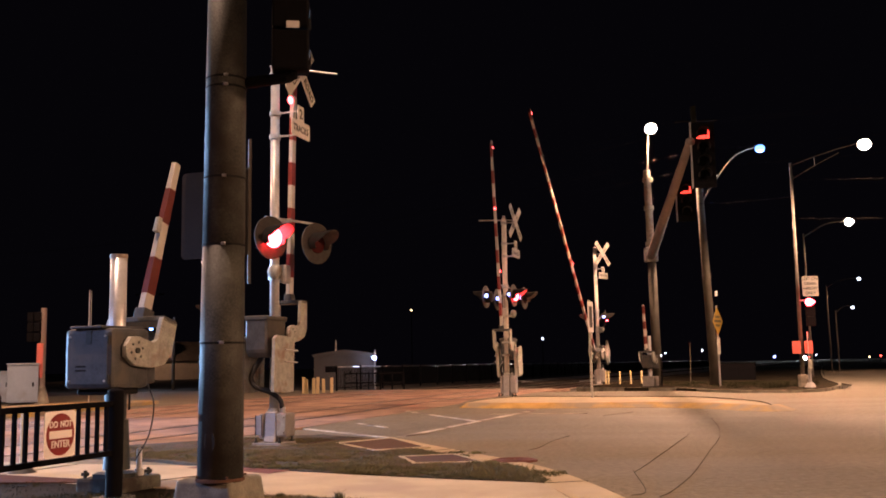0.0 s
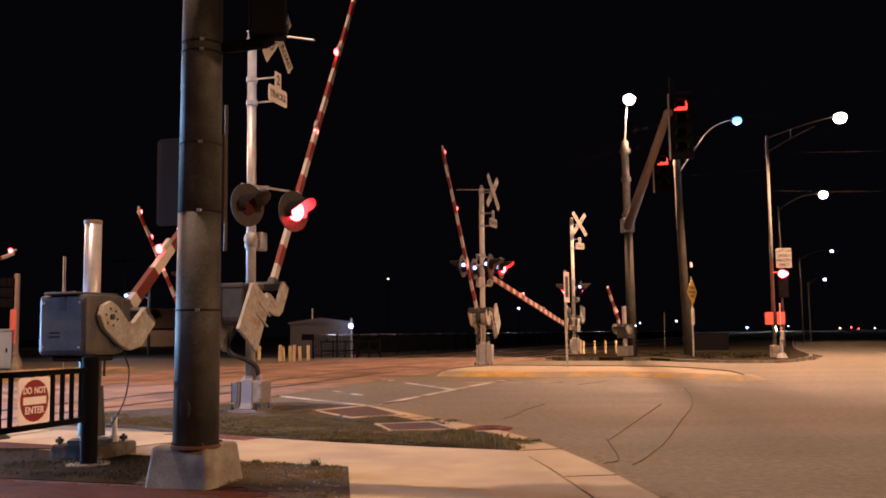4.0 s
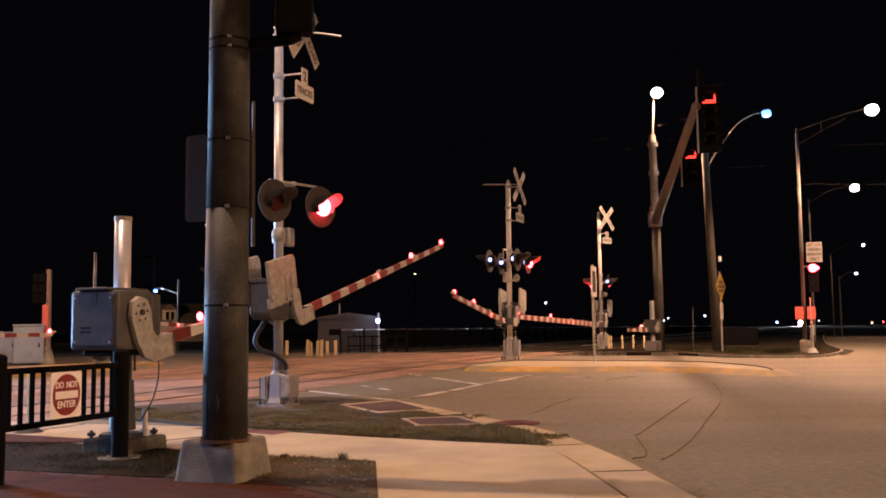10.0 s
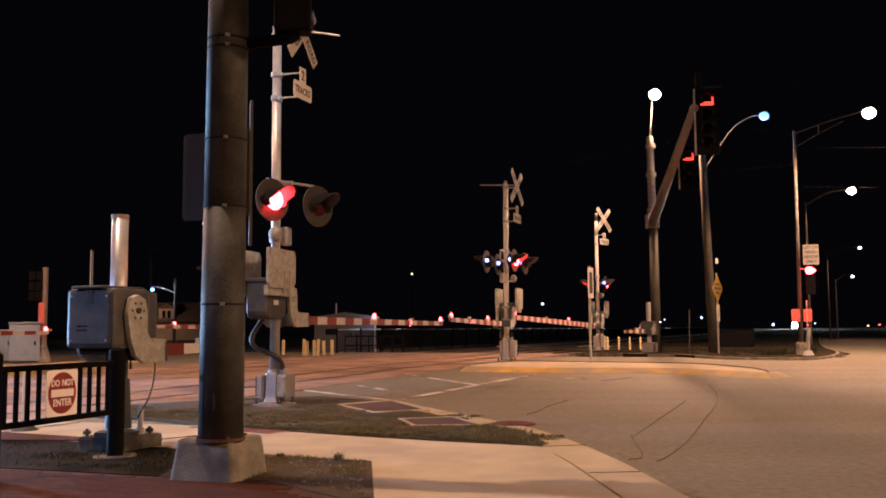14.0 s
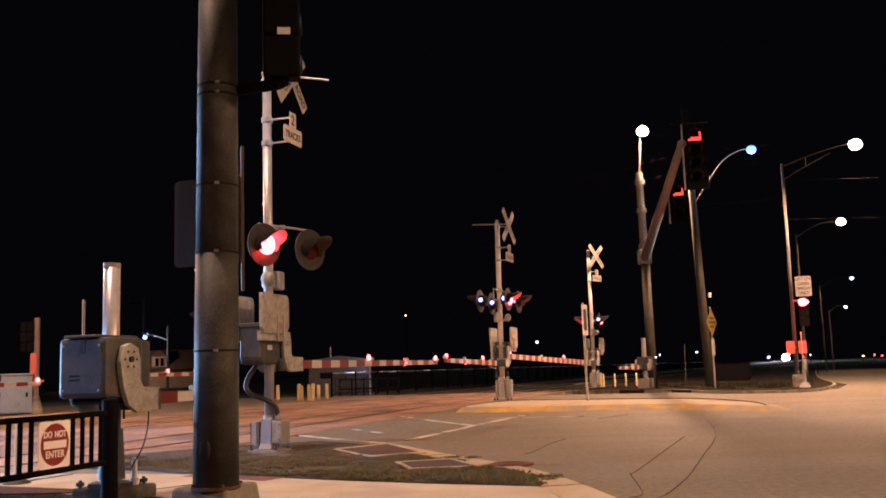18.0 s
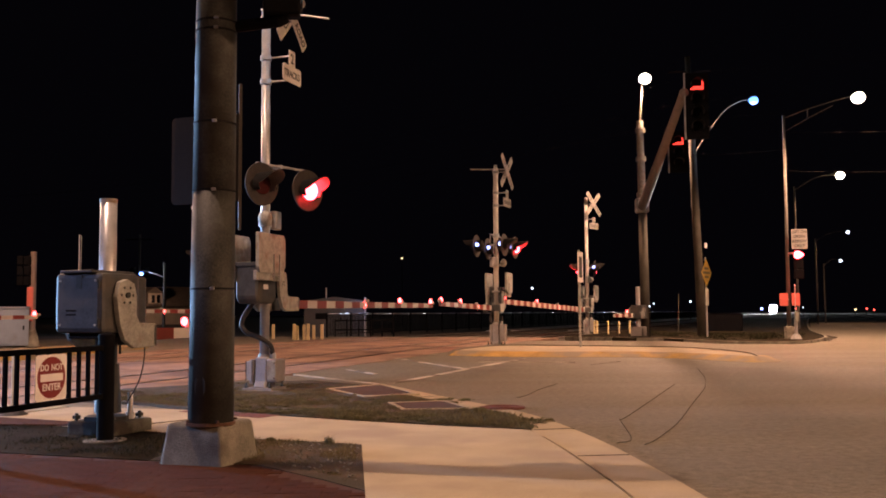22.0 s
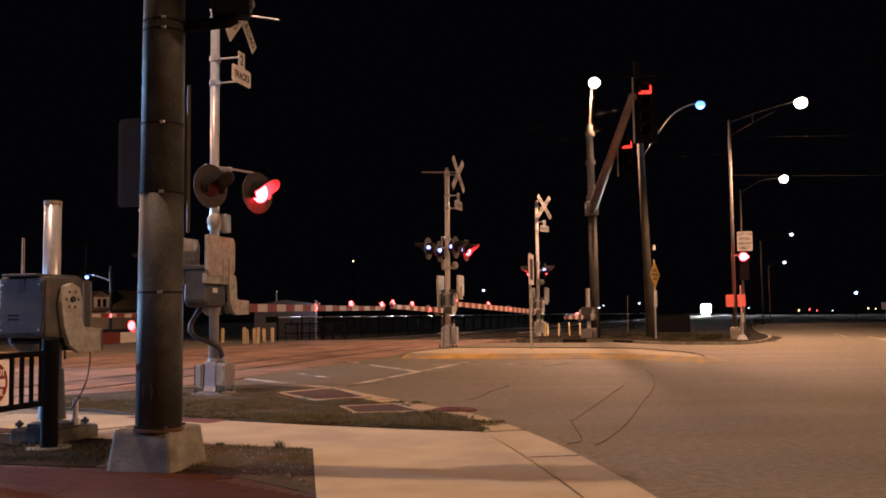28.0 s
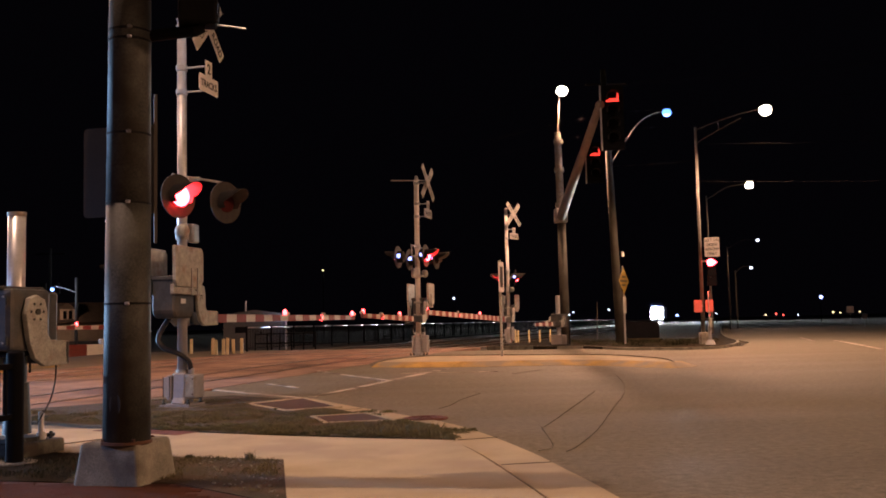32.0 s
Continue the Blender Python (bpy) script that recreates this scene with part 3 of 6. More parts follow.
# vault covers in the verge, manhole in the street
def vault(a, b, c, d, label):
    t = thing("vault", Matrix.Identity(4), label, "utility cover")
    pts = [Vector((*p, 0)) for p in (a, b, c, d)]
    mid = sum(pts, Vector()) / 4
    part("cover", slab(bmesh.new(), [((p - mid) * 0.86 + mid).to_2d()[:] for p in pts], 0.034, 0.05), M["lid"], t)
    for i in range(4):
        p, q = pts[i], pts[(i + 1) % 4]
        pi, qi = (p - mid) * 0.86 + mid, (q - mid) * 0.86 + mid
        part("frame_side", slab(bmesh.new(), [p.to_2d()[:], q.to_2d()[:], qi.to_2d()[:], pi.to_2d()[:]], 0.039, 0.06), M["concrete"], t)


vault((-1.83, 14.97), (-1.09, 13.45), (-0.30, 13.86), (-0.98, 15.9), "dark brown utility cover in a pale concrete frame in the verge")
vault((-0.70, 12.54), (-0.48, 11.6), (0.42, 11.65), (0.05, 12.77), "smaller dark brown utility cover in a concrete frame")
bm = bmesh.new()
tube(bm, (0.79, 12.0, -0.03), (0.79, 12.0, 0.017), 0.29, seg=32)
cover = tagged(part("manhole_cover", bm, M["tactile"]), "round dark red manhole cover in the street", "manhole cover")
for r in (0.08, 0.16, 0.25):
    part("tread_ring", strip(bmesh.new(), [(0.79 + r * math.cos(radians(a)), 12.0 + r * math.sin(radians(a))) for a in range(0, 365, 15)], 0.03, 0.022, 0.01), M["tactile"], cover)

# ---- tracks ----
def rail_line(n, name, label):
    t = thing(name, Matrix.Identity(4), label, "rail")
    us = [-60, -20, 0, 8] + list(range(10, 44, 2)) + [50, 70, 120, 300, 700, 1400]
    for part_name, w, top, thick, material in (("rail_head", 0.072, 0.012, 0.04, M["rail"]), ("rail_foot", 0.13, -0.06, 0.03, M["rust"])):
        part(part_name, strip(bmesh.new(), [plan(u, n) for u in us], w, top, thick), material, t)
    part("open_rail", sweep(bmesh.new(), [(*plan(u, n), zg(plan(u, n)[1]) + 0.035) for u in (52, 58, 70, 90, 120, 200, 300, 450, 700, 1000, 1400)], 0.042, 12), M["fencetop"], t, "bright steel rail above the ballast", smooth=True)
    return t


for centre, word in ((12.03, "near"), (16.9, "far")):
    for side in (-0.735, 0.735):
        rail_line(centre + side, "rail", "worn steel rail with a bright running surface")
    bm = bmesh.new()
    us = [-60, -20, 0, 8] + list(range(10, 44, 2)) + [50, 70, 120, 300, 700, 1400]
    for side in (-0.80, -0.665, 0.665, 0.80):
        strip(bm, [plan(u, centre + side) for u in us if u <= 36], 0.07, -0.002, 0.03)
    tagged(part("flangeway", bm, M["gap"]), "dark flangeway gaps beside the rails", "flangeway", kind="structure")
    bm = bmesh.new()
    strip(bm, [plan(u, centre) for u in [37, 40, 44, 50, 70, 120, 300, 700, 1400]], 3.4, -0.05, 0.08)
    tagged(part("ballast", bm, M["ballast"]), "grey stone ballast under the track", "ballast", kind="stuff")
    for k in range(70):
        u = 37.5 + 0.6 * k
        x, y = plan(u, centre)
        bm = box(bmesh.new(), -0.11, 0.11, -1.25, 1.25, -0.16, -0.035, None)
        if k == 0:
            first = part("sleeper", bm, M["tie"])
            tagged(first, "dark timber railway sleeper in ballast", "sleeper", "sleepers")
            mesh = first.data
            ob = first
        else:
            bm.free()
            ob = tagged(new("sleeper", mesh), "dark timber railway sleeper in ballast", "sleeper", "sleepers")
        ob.matrix_world = pose(x, y, zg(y), 0, 0, heading(21.6))

# crossing panels between and beside the rails
xing = tagged(new("crossing_surface"), "worn red-brown crossing panels between the rails", "crossing surface", kind="structure")
for n0, n1 in ((9.9, 11.19), (11.40, 12.66), (12.87, 14.45), (14.46, 16.06), (16.27, 17.53), (17.74, 19.1)):
    u = 5.0
    while u < 36.5:
        u2 = u + 2.4
        o = [plan(u + 0.012, n0), plan(u2 - 0.012, n0), plan(u2 - 0.012, n1), plan(u + 0.012, n1)]
        part("panel", slab(bmesh.new(), o, 0.006, 0.12), M["panel"], xing)
        u = u2

# ---- kerbs and the median ----
isl = [plan(*p) for p in ((24.2, 9.1), (24.0, 7.7), (24.2, 6.0), (24.6, 4.2), (24.1, 2.6), (23.2, 1.3), (23.6, 1.0), (26.0, 1.6), (28.2, 3.4), (28.6, 6.0), (28.6, 9.0), (27.0, 9.6), (25.4, 9.6))]
med = poly("median", isl, 0.06, 0.2, M["concrete"], "raised concrete median with a worn yellow kerb", "median")
part("kerb", sloped(bmesh.new(), smooth_line([(*q, 0) for q in isl[:7]], 5), 0.12, 0.40, 0.12, 0.004), M["yellow"], med, "worn yellow painted kerb")
part("kerb", sloped(bmesh.new(), smooth_line([(*q, 0) for q in isl[6:] + isl[:1]], 4), 0.12, 0.2, 0.09, 0.004), M["asphalt"], med)

corner = [plan(*p) for p in ((37.0, 9.2), (35.1, 5.24), (33.4, 3.8), (32.5, 2.8), (32.3, 1.5), (33.0, 0.2), (36.0, -0.4), (40.2, -0.5), (51.5, 0.0), (80, 0.2), (140, 0.2))]
far = corner + [plan(140, 9.0), plan(60, 9.0), plan(44, 9.2)]
poly("far_verge", far, 0.09, 0.2, M["turf"], "dark grass corner beyond the street", "verge")
tagged(part("far_kerb", strip(bmesh.new(), [p for p in smooth_line([(*q, 0) for q in corner], 3)], 0.10, 0.092, 0.2), M["oldconcrete"]), "weathered concrete kerb round the far corner", "kerb", kind="structure")
grass("grass", [plan(*p) for p in ((36, 5), (33.4, 2.9), (33.6, 0.8), (36.5, 0.2), (44, 0.3), (44, 8))], 16000, "dark rough grass on the far corner", 12, 0.09, material=M["leaf"])
poly("left_island", [plan(*p) for p in ((19.0, 19.6), (25.4, 20.4), (25.4, 22.2), (19.0, 24.0))], 0.12, 0.2, M["yellow"], "raised yellow kerbed island beyond the tracks", "median")

# ---- road paint and sealed cracks ----
def paint(pts, width, label="worn white road line", material=None):
    tagged(part("road_line", strip(bmesh.new(), [(x, y) for x, y in pts], width, 0.009, 0.008), material or M["line"]), label, "road marking", kind="structure")


def dense(a, b, k=8):
    return [(a[0] + (b[0] - a[0]) * i / k, a[1] + (b[1] - a[1]) * i / k) for i in range(k + 1)]


paint(dense((-1.14, 24.42), (0.57, 20.15)), 0.12)
paint(dense((-0.87, 16.39), (0.57, 20.15)), 0.14)
paint(dense((0.57, 20.15), (2.1, 23.82)), 0.16)
paint(dense((-2.9, 18.9), (-1.0, 16.16)), 0.13)
paint(dense((-2.0, 20.3), (-1.3, 18.9)), 0.10)
paint(dense((0.9, 22.5), (3.2, 22.2)), 0.08)
paint(dense(plan(40, -3.4), plan(46, -3.4)), 0.12)
paint(dense(plan(31.5, -4.6), plan(40, -4.2)), 0.12)
paint(dense(plan(29.4, 6.8), plan(29.8, 3.6)), 0.3)


def crack(pts, width=0.0065):
    tagged(part("sealed_crack", strip(bmesh.new(), [p for p in smooth_line([(x, y, 0) for x, y in pts], 6)], width, 0.007, 0.006), M["crackfill"]), "dark sealed crack in the asphalt", "road crack", kind="structure")


crack([(1.86, 8.60), (1.98, 8.80), (2.21, 9.33), (2.61, 10.34), (3.39, 12.6), (4.17, 14.85), (4.87, 17.3), (5.4, 19.7)])
crack([(1.62, 8.7), (1.82, 9.01), (2.02, 10.61), (2.1, 10.75), (3.0, 13.2), (3.91, 15.69)], 0.007)
crack([(1.08, 13.4), (1.30, 13.9), (1.54, 14.8), (2.0, 16.0)], 0.008)
crack([(3.4, 21.2), (4.3, 22.4)], 0.014)


# ================= CROSSING GATES =================
def flasher(gate, at, face, lit_first, r=0.36, name="flashing_light", streak=False, turn=0.0):
    """One warning lamp: black disc, hood, dark lens and a lit lens that comes forward when it burns. face: +1 looks to -y."""
    spin = 0 if face > 0 else 180
    m = pose(0, 0, 0, 0, 0, turn) @ pose(*at, 0, 0, spin)
    bm = bmesh.new()
    tube(bm, (0, 0.0, 0), (0, 0.02, 0), r, seg=40)
    disc = part(name, bm, M["lampback"], gate, "dusty black disc with a hooded red lamp")
    disc.matrix_local = m
    bm = bmesh.new()
    tube(bm, (0, 0.02, 0), (0, 0.20, 0), 0.19, 0.18, seg=24)
    part("lamp_body", bm, M["dullblack"], disc)
    bm = bmesh.new()
    tube(bm, (0, -0.004, 0), (0, -0.02, 0), 0.178, 0.17, seg=32)
    part("lens", bm, M["darklens"], disc)
    # long tunnel hood round the upper lens, black outside, pale inside
    for word, r0, r1, key in (("hood", 0.193, 0.199, "dullblack"), ("hood_lining", 0.187, 0.1925, "hood")):
        bm = bmesh.new()
        ring = []
        for i in range(25):
            a = radians(-35 + 250 * i / 24)
            d = 0.44 * (0.30 + 0.70 * max(0.0, math.sin(a)) ** 0.5) + (0.004 if word == "hood" else 0.0)
            ring.append([bm.verts.new((q * math.cos(a), y, q * math.sin(a))) for q, y in ((r0, 0), (r0, -d), (r1, -d), (r1, 0))])
        for p, q in zip(ring, ring[1:]):
            for i in range(4):
                bm.faces.new((p[i], p[(i + 1) % 4], q[(i + 1) % 4], q[i]))
        bm.faces.new(ring[0])
        bm.faces.new(list(reversed(ring[-1])))
        bmesh.ops.recalc_face_normals(bm, faces=bm.faces)
        part(word, bm, M[key], disc, smooth=False)
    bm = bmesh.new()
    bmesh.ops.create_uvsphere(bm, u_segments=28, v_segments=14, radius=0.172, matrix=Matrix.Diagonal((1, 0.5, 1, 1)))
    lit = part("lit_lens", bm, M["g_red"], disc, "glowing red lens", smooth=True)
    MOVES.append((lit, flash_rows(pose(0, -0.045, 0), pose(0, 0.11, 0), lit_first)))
    if streak:
        part("side_light", ball(bmesh.new(), (face * 0.18, 0.09, 0.02), 0.066, 12), M["g_ind"], disc, "small bluish side light")
    return disc


def crossbuck(gate, at, face, words=True, turn=0, blade=1.32):
    spin = (0 if face > 0 else 180) - turn
    for sgn, text in ((1, "CROSSING"), (-1, "RAILROAD")):
        m = pose(at[0], at[1] + (0.012 * sgn) * face, at[2], 0, 0, spin) @ pose(0, 0, 0, 0, 45 * -sgn, 0)
        b = part("crossbuck_blade", prism(bmesh.new(), rounded(blade, 0.23, 0.02), -0.004, 0.004), M["retro" if turn == 0 else "dimsheet"], gate, "white reflective crossbuck blade")
        b.matrix_local = m
        if words:
            if sgn > 0:
                lettering("CROSSING", 0.17, Matrix.Translation((0, -0.006, 0)) @ FACE_Y, M["ink"], b, 0.95, 0.002)
            else:
                lettering("RAIL", 0.17, Matrix.Translation((-0.38, -0.006, 0)) @ FACE_Y, M["ink"], b, 0.95, 0.002)
                lettering("ROAD", 0.17, Matrix.Translation((0.38, -0.006, 0)) @ FACE_Y, M["ink"], b, 0.95, 0.002)


def track_sign(gate, at, face, words=True, turn=0):
    spin = (0 if face > 0 else 180) - turn
    o = [(-0.34, -0.13), (-0.31, -0.16), (0.31, -0.16), (0.34, -0.13), (0.34, 0.10), (0.31, 0.13), (0.115, 0.13), (0.115, 0.40), (-0.115, 0.40), (-0.115, 0.13), (-0.31, 0.13), (-0.34, 0.10)]
    s = part("track_count_sign", prism(bmesh.new(), o, -0.004, 0.004), M["retro" if turn == 0 else "dimsheet"], gate, "white two-tracks plate")
    s.matrix_local = pose(*at, 0, 0, spin)
    if words:
        lettering("2", 0.24, Matrix.Translation((0, -0.006, 0.25)) @ FACE_Y, M["ink"], s, 1, 0.003)
        lettering("TRACKS", 0.165, Matrix.Translation((0, -0.006, -0.02)) @ FACE_Y, M["ink"], s, 0.92, 0.003)
    else:
        bm = bmesh.new()
        box(bm, -0.24, 0.24, -0.007, -0.004, -0.05, 0.03)
        part("lettering", bm, M["ink"], s)
    return s


def gate_arm(gate, pivot, L, angles, span, start=0.62, drop=0.40, lift=0.3, lamps=(), thick=0.15, weight=1.0, stripes=0.42, sides=(-1, 1), plate=(-1.0, -0.07, 0.10, 0.76)):
    """The boom on its two bent side arms, with counterweights, turning about local y. span: half the distance of the side arms."""
    # bent side arms: hub, down, round the corner and forward to the channel
    o = [(-0.10, 0.13), (0.0, 0.165), (0.11, 0.12), (0.15, 0.0), (0.15, -drop + 0.20), (0.20, -drop + 0.13), (start - 0.12, -drop + 0.12), (start - 0.12, -drop - 0.12), (0.12, -drop - 0.13), (-0.02, -drop - 0.05), (-0.10, -drop + 0.12), (-0.15, -0.02)]
    arm = None
    for k, s in enumerate(sides):
        b = prism(bmesh.new(), o, s * span - 0.03, s * span + 0.03)
        bmesh.ops.bevel(b, geom=b.edges[:], offset=0.010, segments=2, affect="EDGES", profile=0.5)
        if arm is None:
            arm = part("gate_arm", b, M["cast"], gate, "worn cast side arms carrying a striped boom")
        else:
            part("side_arm", b, M["cast"], arm)
        bm = bmesh.new()
        for a in range(6):
            c, d = 0.085 * math.cos(radians(60 * a)), 0.085 * math.sin(radians(60 * a))
            tube(bm, (c, s * span - 0.034, d), (c, s * span + 0.034, d), 0.014, seg=8)
        tube(bm, (0, s * span - 0.05, 0), (0, s * span + 0.05, 0), 0.03, seg=12)
        part("hub_bolts", bm, M["green"], arm)
        if weight:
            x0, x1, z0, z1 = plate
            yo = s * (span + 0.075)
            bm = prism(bmesh.new(), [(x0, z0 + 0.1), (x0 + 0.05, z0), (x1 - 0.1, z0), (x1, z0 + 0.12), (x1, z1 - 0.08), (x1 - 0.06, z1), (x0, z1)], yo - 0.03, yo + 0.03)
            bmesh.ops.bevel(bm, geom=bm.edges[:], offset=0.008, segments=2, affect="EDGES", profile=0.5)
            part("counterweight", bm, M["cast"], arm, "worn flat counterweight plate")
            bm = bmesh.new()
            box(bm, x0 + 0.02, 0.06, yo - s * 0.05 - 0.035, yo - s * 0.05 + 0.035, -0.02, 0.14, bevel=0.012)
            part("weight_bar", bm, M["cast"], arm)
            for q in (0.22, 0.42):
                bm = bmesh.new()
                tube(bm, (x1 - q, yo, z0 - 0.04), (x1 - q, yo + s * 0.045, z0 - 0.04), 0.016, seg=8)
                tube(bm, (x1 - q, yo + s * 0.04, z0 - 0.12), (x1 - q, yo + s * 0.04, z0 + 0.32), 0.014, seg=8)
                part("u_bolt", bm, M["galv"], arm)
    # channel between the side arms
    bm = bmesh.new()
    box(bm, start - 0.16, start - 0.10, -span - 0.03, span + 0.03, -drop - 0.11, -drop + 0.11, bevel=0.01)
    box(bm, start - 0.12, start + 0.02, -0.07, 0.07, -drop - 0.08, -drop + 0.08, bevel=0.01)
    part("channel", bm, M["greybox"], arm)
    zc = lambda x: -drop + math.tan(radians(lift)) * (x - start)
    h0, h1, w0, w1 = thick, thick * 0.66, 0.07, 0.06

    def ring(x, grow=0.0):
        t = (x - start) / (L - start)
        h, w = (h0 + (h1 - h0) * t) / 2 + grow, (w0 + (w1 - w0) * t) / 2 + grow
        return [(x, -w, zc(x) - h), (x, w, zc(x) - h), (x, w, zc(x) + h), (x, -w, zc(x) + h)]

    def bar(xa, xb, grow=0.0):
        b = bmesh.new()
        r, s = [b.verts.new(p) for p in ring(xa, grow)], [b.verts.new(p) for p in ring(xb, grow)]
        for i in range(4):
            b.faces.new((r[i], r[(i + 1) % 4], s[(i + 1) % 4], s[i]))
        b.faces.new(list(reversed(r)))
        b.faces.new(s)
        bmesh.ops.recalc_face_normals(b, faces=b.faces)
        return b

    part("boom", bar(start - 0.05, L), M["whitearm"], arm, "white reflective boom")
    x = start + (0.32 if L > 3 else 0.19)
    while x < L - 0.1:
        part("red_stripe", bar(x, min(x + stripes, L + 0.001), 0.003), M["boomred" if L > 3 else "red"], arm, "red reflective stripe")
        x += stripes * 2
    for x, phase in lamps:
        t = (x - start) / (L - start)
        top = zc(x) + (h0 + (h1 - h0) * t) / 2
        bm = bmesh.new()
        box(bm, x + 0.04, x + 0.22, -0.03, 0.03, top - 0.01, top + 0.06, bevel=0.012)
        part("arm_lamp", bm, M["cast"], arm)
        lit = part("lit_lens", ball(bmesh.new(), (0, 0, 0), 0.080 if L > 3 else 0.056, 14, (0.95, 0.5, 0.95)), M["g_armred"], arm, "glowing red arm lamp")
        on = Matrix.Translation((x, 0, top + (0.05 if L > 3 else 0.075)))
        lit.matrix_local = on
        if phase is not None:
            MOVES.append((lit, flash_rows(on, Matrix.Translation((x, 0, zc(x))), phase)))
    MOVES.append((arm, [(t, pose(*pivot, 0, -a, 0)) for t, a in angles]))
    arm.matrix_local = pose(*pivot, 0, -angles[0][1], 0)
    return arm


def mast_gate(u, n, az, side, L, angles, label, pivot_z=1.74, top=6.5, words=True, arm_lamps=(), rod=(0.1, 1.2), base_h=0.75, phase=True, flash=True, start=0.72, both=False, weight=1.0, thick=0.15, sign_drop=0.85, flash_z=3.3, lean=0.0, turn=0, size=1.0, ground=0.0, lamp_turn=0.0, lamp_out=0.25, buck=0.12, sign_out=0.42, blade=1.32, mast_key="galv"):
    x, y = plan(u, n)
    g = thing("crossing_gate", pose(x, y, zg(y) + ground, 0, 0, heading(az)) @ pose(0, 0, 0, 0, lean, 0) @ Matrix.Scale(size, 4), label, "crossing gate", "crossing gates")
    f = -side          # y direction that the front looks to
    b0 = 0.04 - ground / size
    bm = bmesh.new()
    box(bm, -0.34, 0.34, -0.34, 0.34, b0 - 0.2, b0, bevel=0.02)
    part("footing", bm, M["oldconcrete"], g)
    bm = bmesh.new()
    prism(bm, [(-0.20, b0 + 0.03), (0.20, b0 + 0.03), (0.15, b0 + 0.14), (0.125, base_h), (-0.125, base_h), (-0.15, b0 + 0.14)], -0.115, 0.115)
    part("mast_base", bm, M["alu"], g, "cast aluminium mast base").modifiers.new("edge", "BEVEL").width = 0.025
    bm = bmesh.new()
    tube(bm, (0, 0, base_h - 0.02), (0, 0, base_h + 0.05), 0.115, 0.10, seg=24)
    part("mast_collar", bm, M["cast"], g)
    # meter-like box on the outer side with a door, and a flat junction box behind
    bm = bmesh.new()
    box(bm, -0.16, 0.16, min(f * 0.125, f * 0.315), max(f * 0.125, f * 0.315), b0 + 0.13, base_h - 0.03, bevel=0.025)
    jb = part("junction_box", bm, M["alu"], g)
    bm = bmesh.new()
    box(bm, -0.172, -0.158, min(f * 0.145, f * 0.295), max(f * 0.145, f * 0.295), b0 + 0.16, base_h - 0.06, bevel=0.006)
    part("cover", bm, M["cast"], jb)
    for zz in (b0 + 0.20, base_h - 0.10):
        bm = bmesh.new()
        tube(bm, (-0.185, f * 0.275, zz), (-0.165, f * 0.275, zz), 0.012, seg=8)
        part("cover_screw", bm, M["rust"], jb)
    bm = bmesh.new()
    box(bm, -0.17, 0.15, min(-f * 0.125, -f * 0.20), max(-f * 0.125, -f * 0.20), b0 + 0.10, base_h - 0.04, bevel=0.02)
    sb_ = part("terminal_box", bm, M["alu"], g)
    bm = bmesh.new()
    box(bm, -0.186, -0.168, min(-f * 0.125, -f * 0.25), max(-f * 0.125, -f * 0.25), b0 + 0.16, base_h - 0.07, bevel=0.006)
    part("lid", bm, M["galv"], sb_)
    bm = bmesh.new()
    for q in (0.127, 0.240):
        box(bm, -0.192, -0.182, min(-f * q, -f * (q + 0.014)), max(-f * q, -f * (q + 0.014)), b0 + 0.15, base_h - 0.06)
    part("lid_gasket", bm, M["rubber"], sb_)
    bm = bmesh.new()
    tube(bm, (-0.02, f * 0.17, base_h - 0.06), (-0.02, f * 0.17, base_h + 0.07), 0.05, seg=12)
    part("conduit_hub", bm, M["galv"], g)
    bm = bmesh.new()
    box(bm, -0.27, 0.27, -0.27, 0.27, b0 - 0.01, b0 + 0.035, bevel=0.008)
    part("flange", bm, M["alu"], g)
    for sx in (-0.22, 0.22):
        for sy in (-0.22, 0.22):
            bm = bmesh.new()
            tube(bm, (sx, sy, b0 + 0.03), (sx, sy, b0 + 0.12), 0.018, seg=8)
            tube(bm, (sx, sy, b0 + 0.035), (sx, sy, b0 + 0.065), 0.036, seg=6)
            part("anchor_bolt", bm, M["green"], g)
    bm = bmesh.new()
    tube(bm, (0, 0, base_h - 0.02), (0, 0, top), 0.082, 0.075, seg=28)
    ball(bm, (0, 0, top), 0.08, 16, (1, 1, 0.6))
    part("mast", bm, M[mast_key], g, smooth=True)
    # mechanism
    bm = bmesh.new()
    prism(bm, [(-0.34, 1.44), (-0.26, 1.34), (0.24, 1.34), (0.34, 1.44), (0.34, 1.98), (-0.34, 1.98)], -0.20, 0.20)
    mech = part("mechanism", bm, M["greybox"], g, "grey gate mechanism housing")
    mech.matrix_local = pose(-0.30, 0.0, pivot_z - 1.74)
    mech.modifiers.new("edge", "BEVEL").width = 0.03
    bm = bmesh.new()
    box(bm, -0.36, 0.36, -0.22, 0.22, 1.95, 2.03, bevel=0.02)
    part("mechanism_lid", bm, M["greybox"], mech)
    bm = bmesh.new()
    box(bm, -0.12, 0.04, f * 0.202 - 0.003, f * 0.202 + 0.003, 1.58, 1.66)
    part("maker_plate", bm, M["white"], mech)
    for zc in (1.48, 1.88):
        bm = bmesh.new()
        box(bm, -0.14, 0.14, -0.12, 0.12, zc + pivot_z - 1.74 - 0.03, zc + pivot_z - 1.74 + 0.03, bevel=0.01)
        part("clamp_band", bm, M["cast"], g)
    bm = bmesh.new()
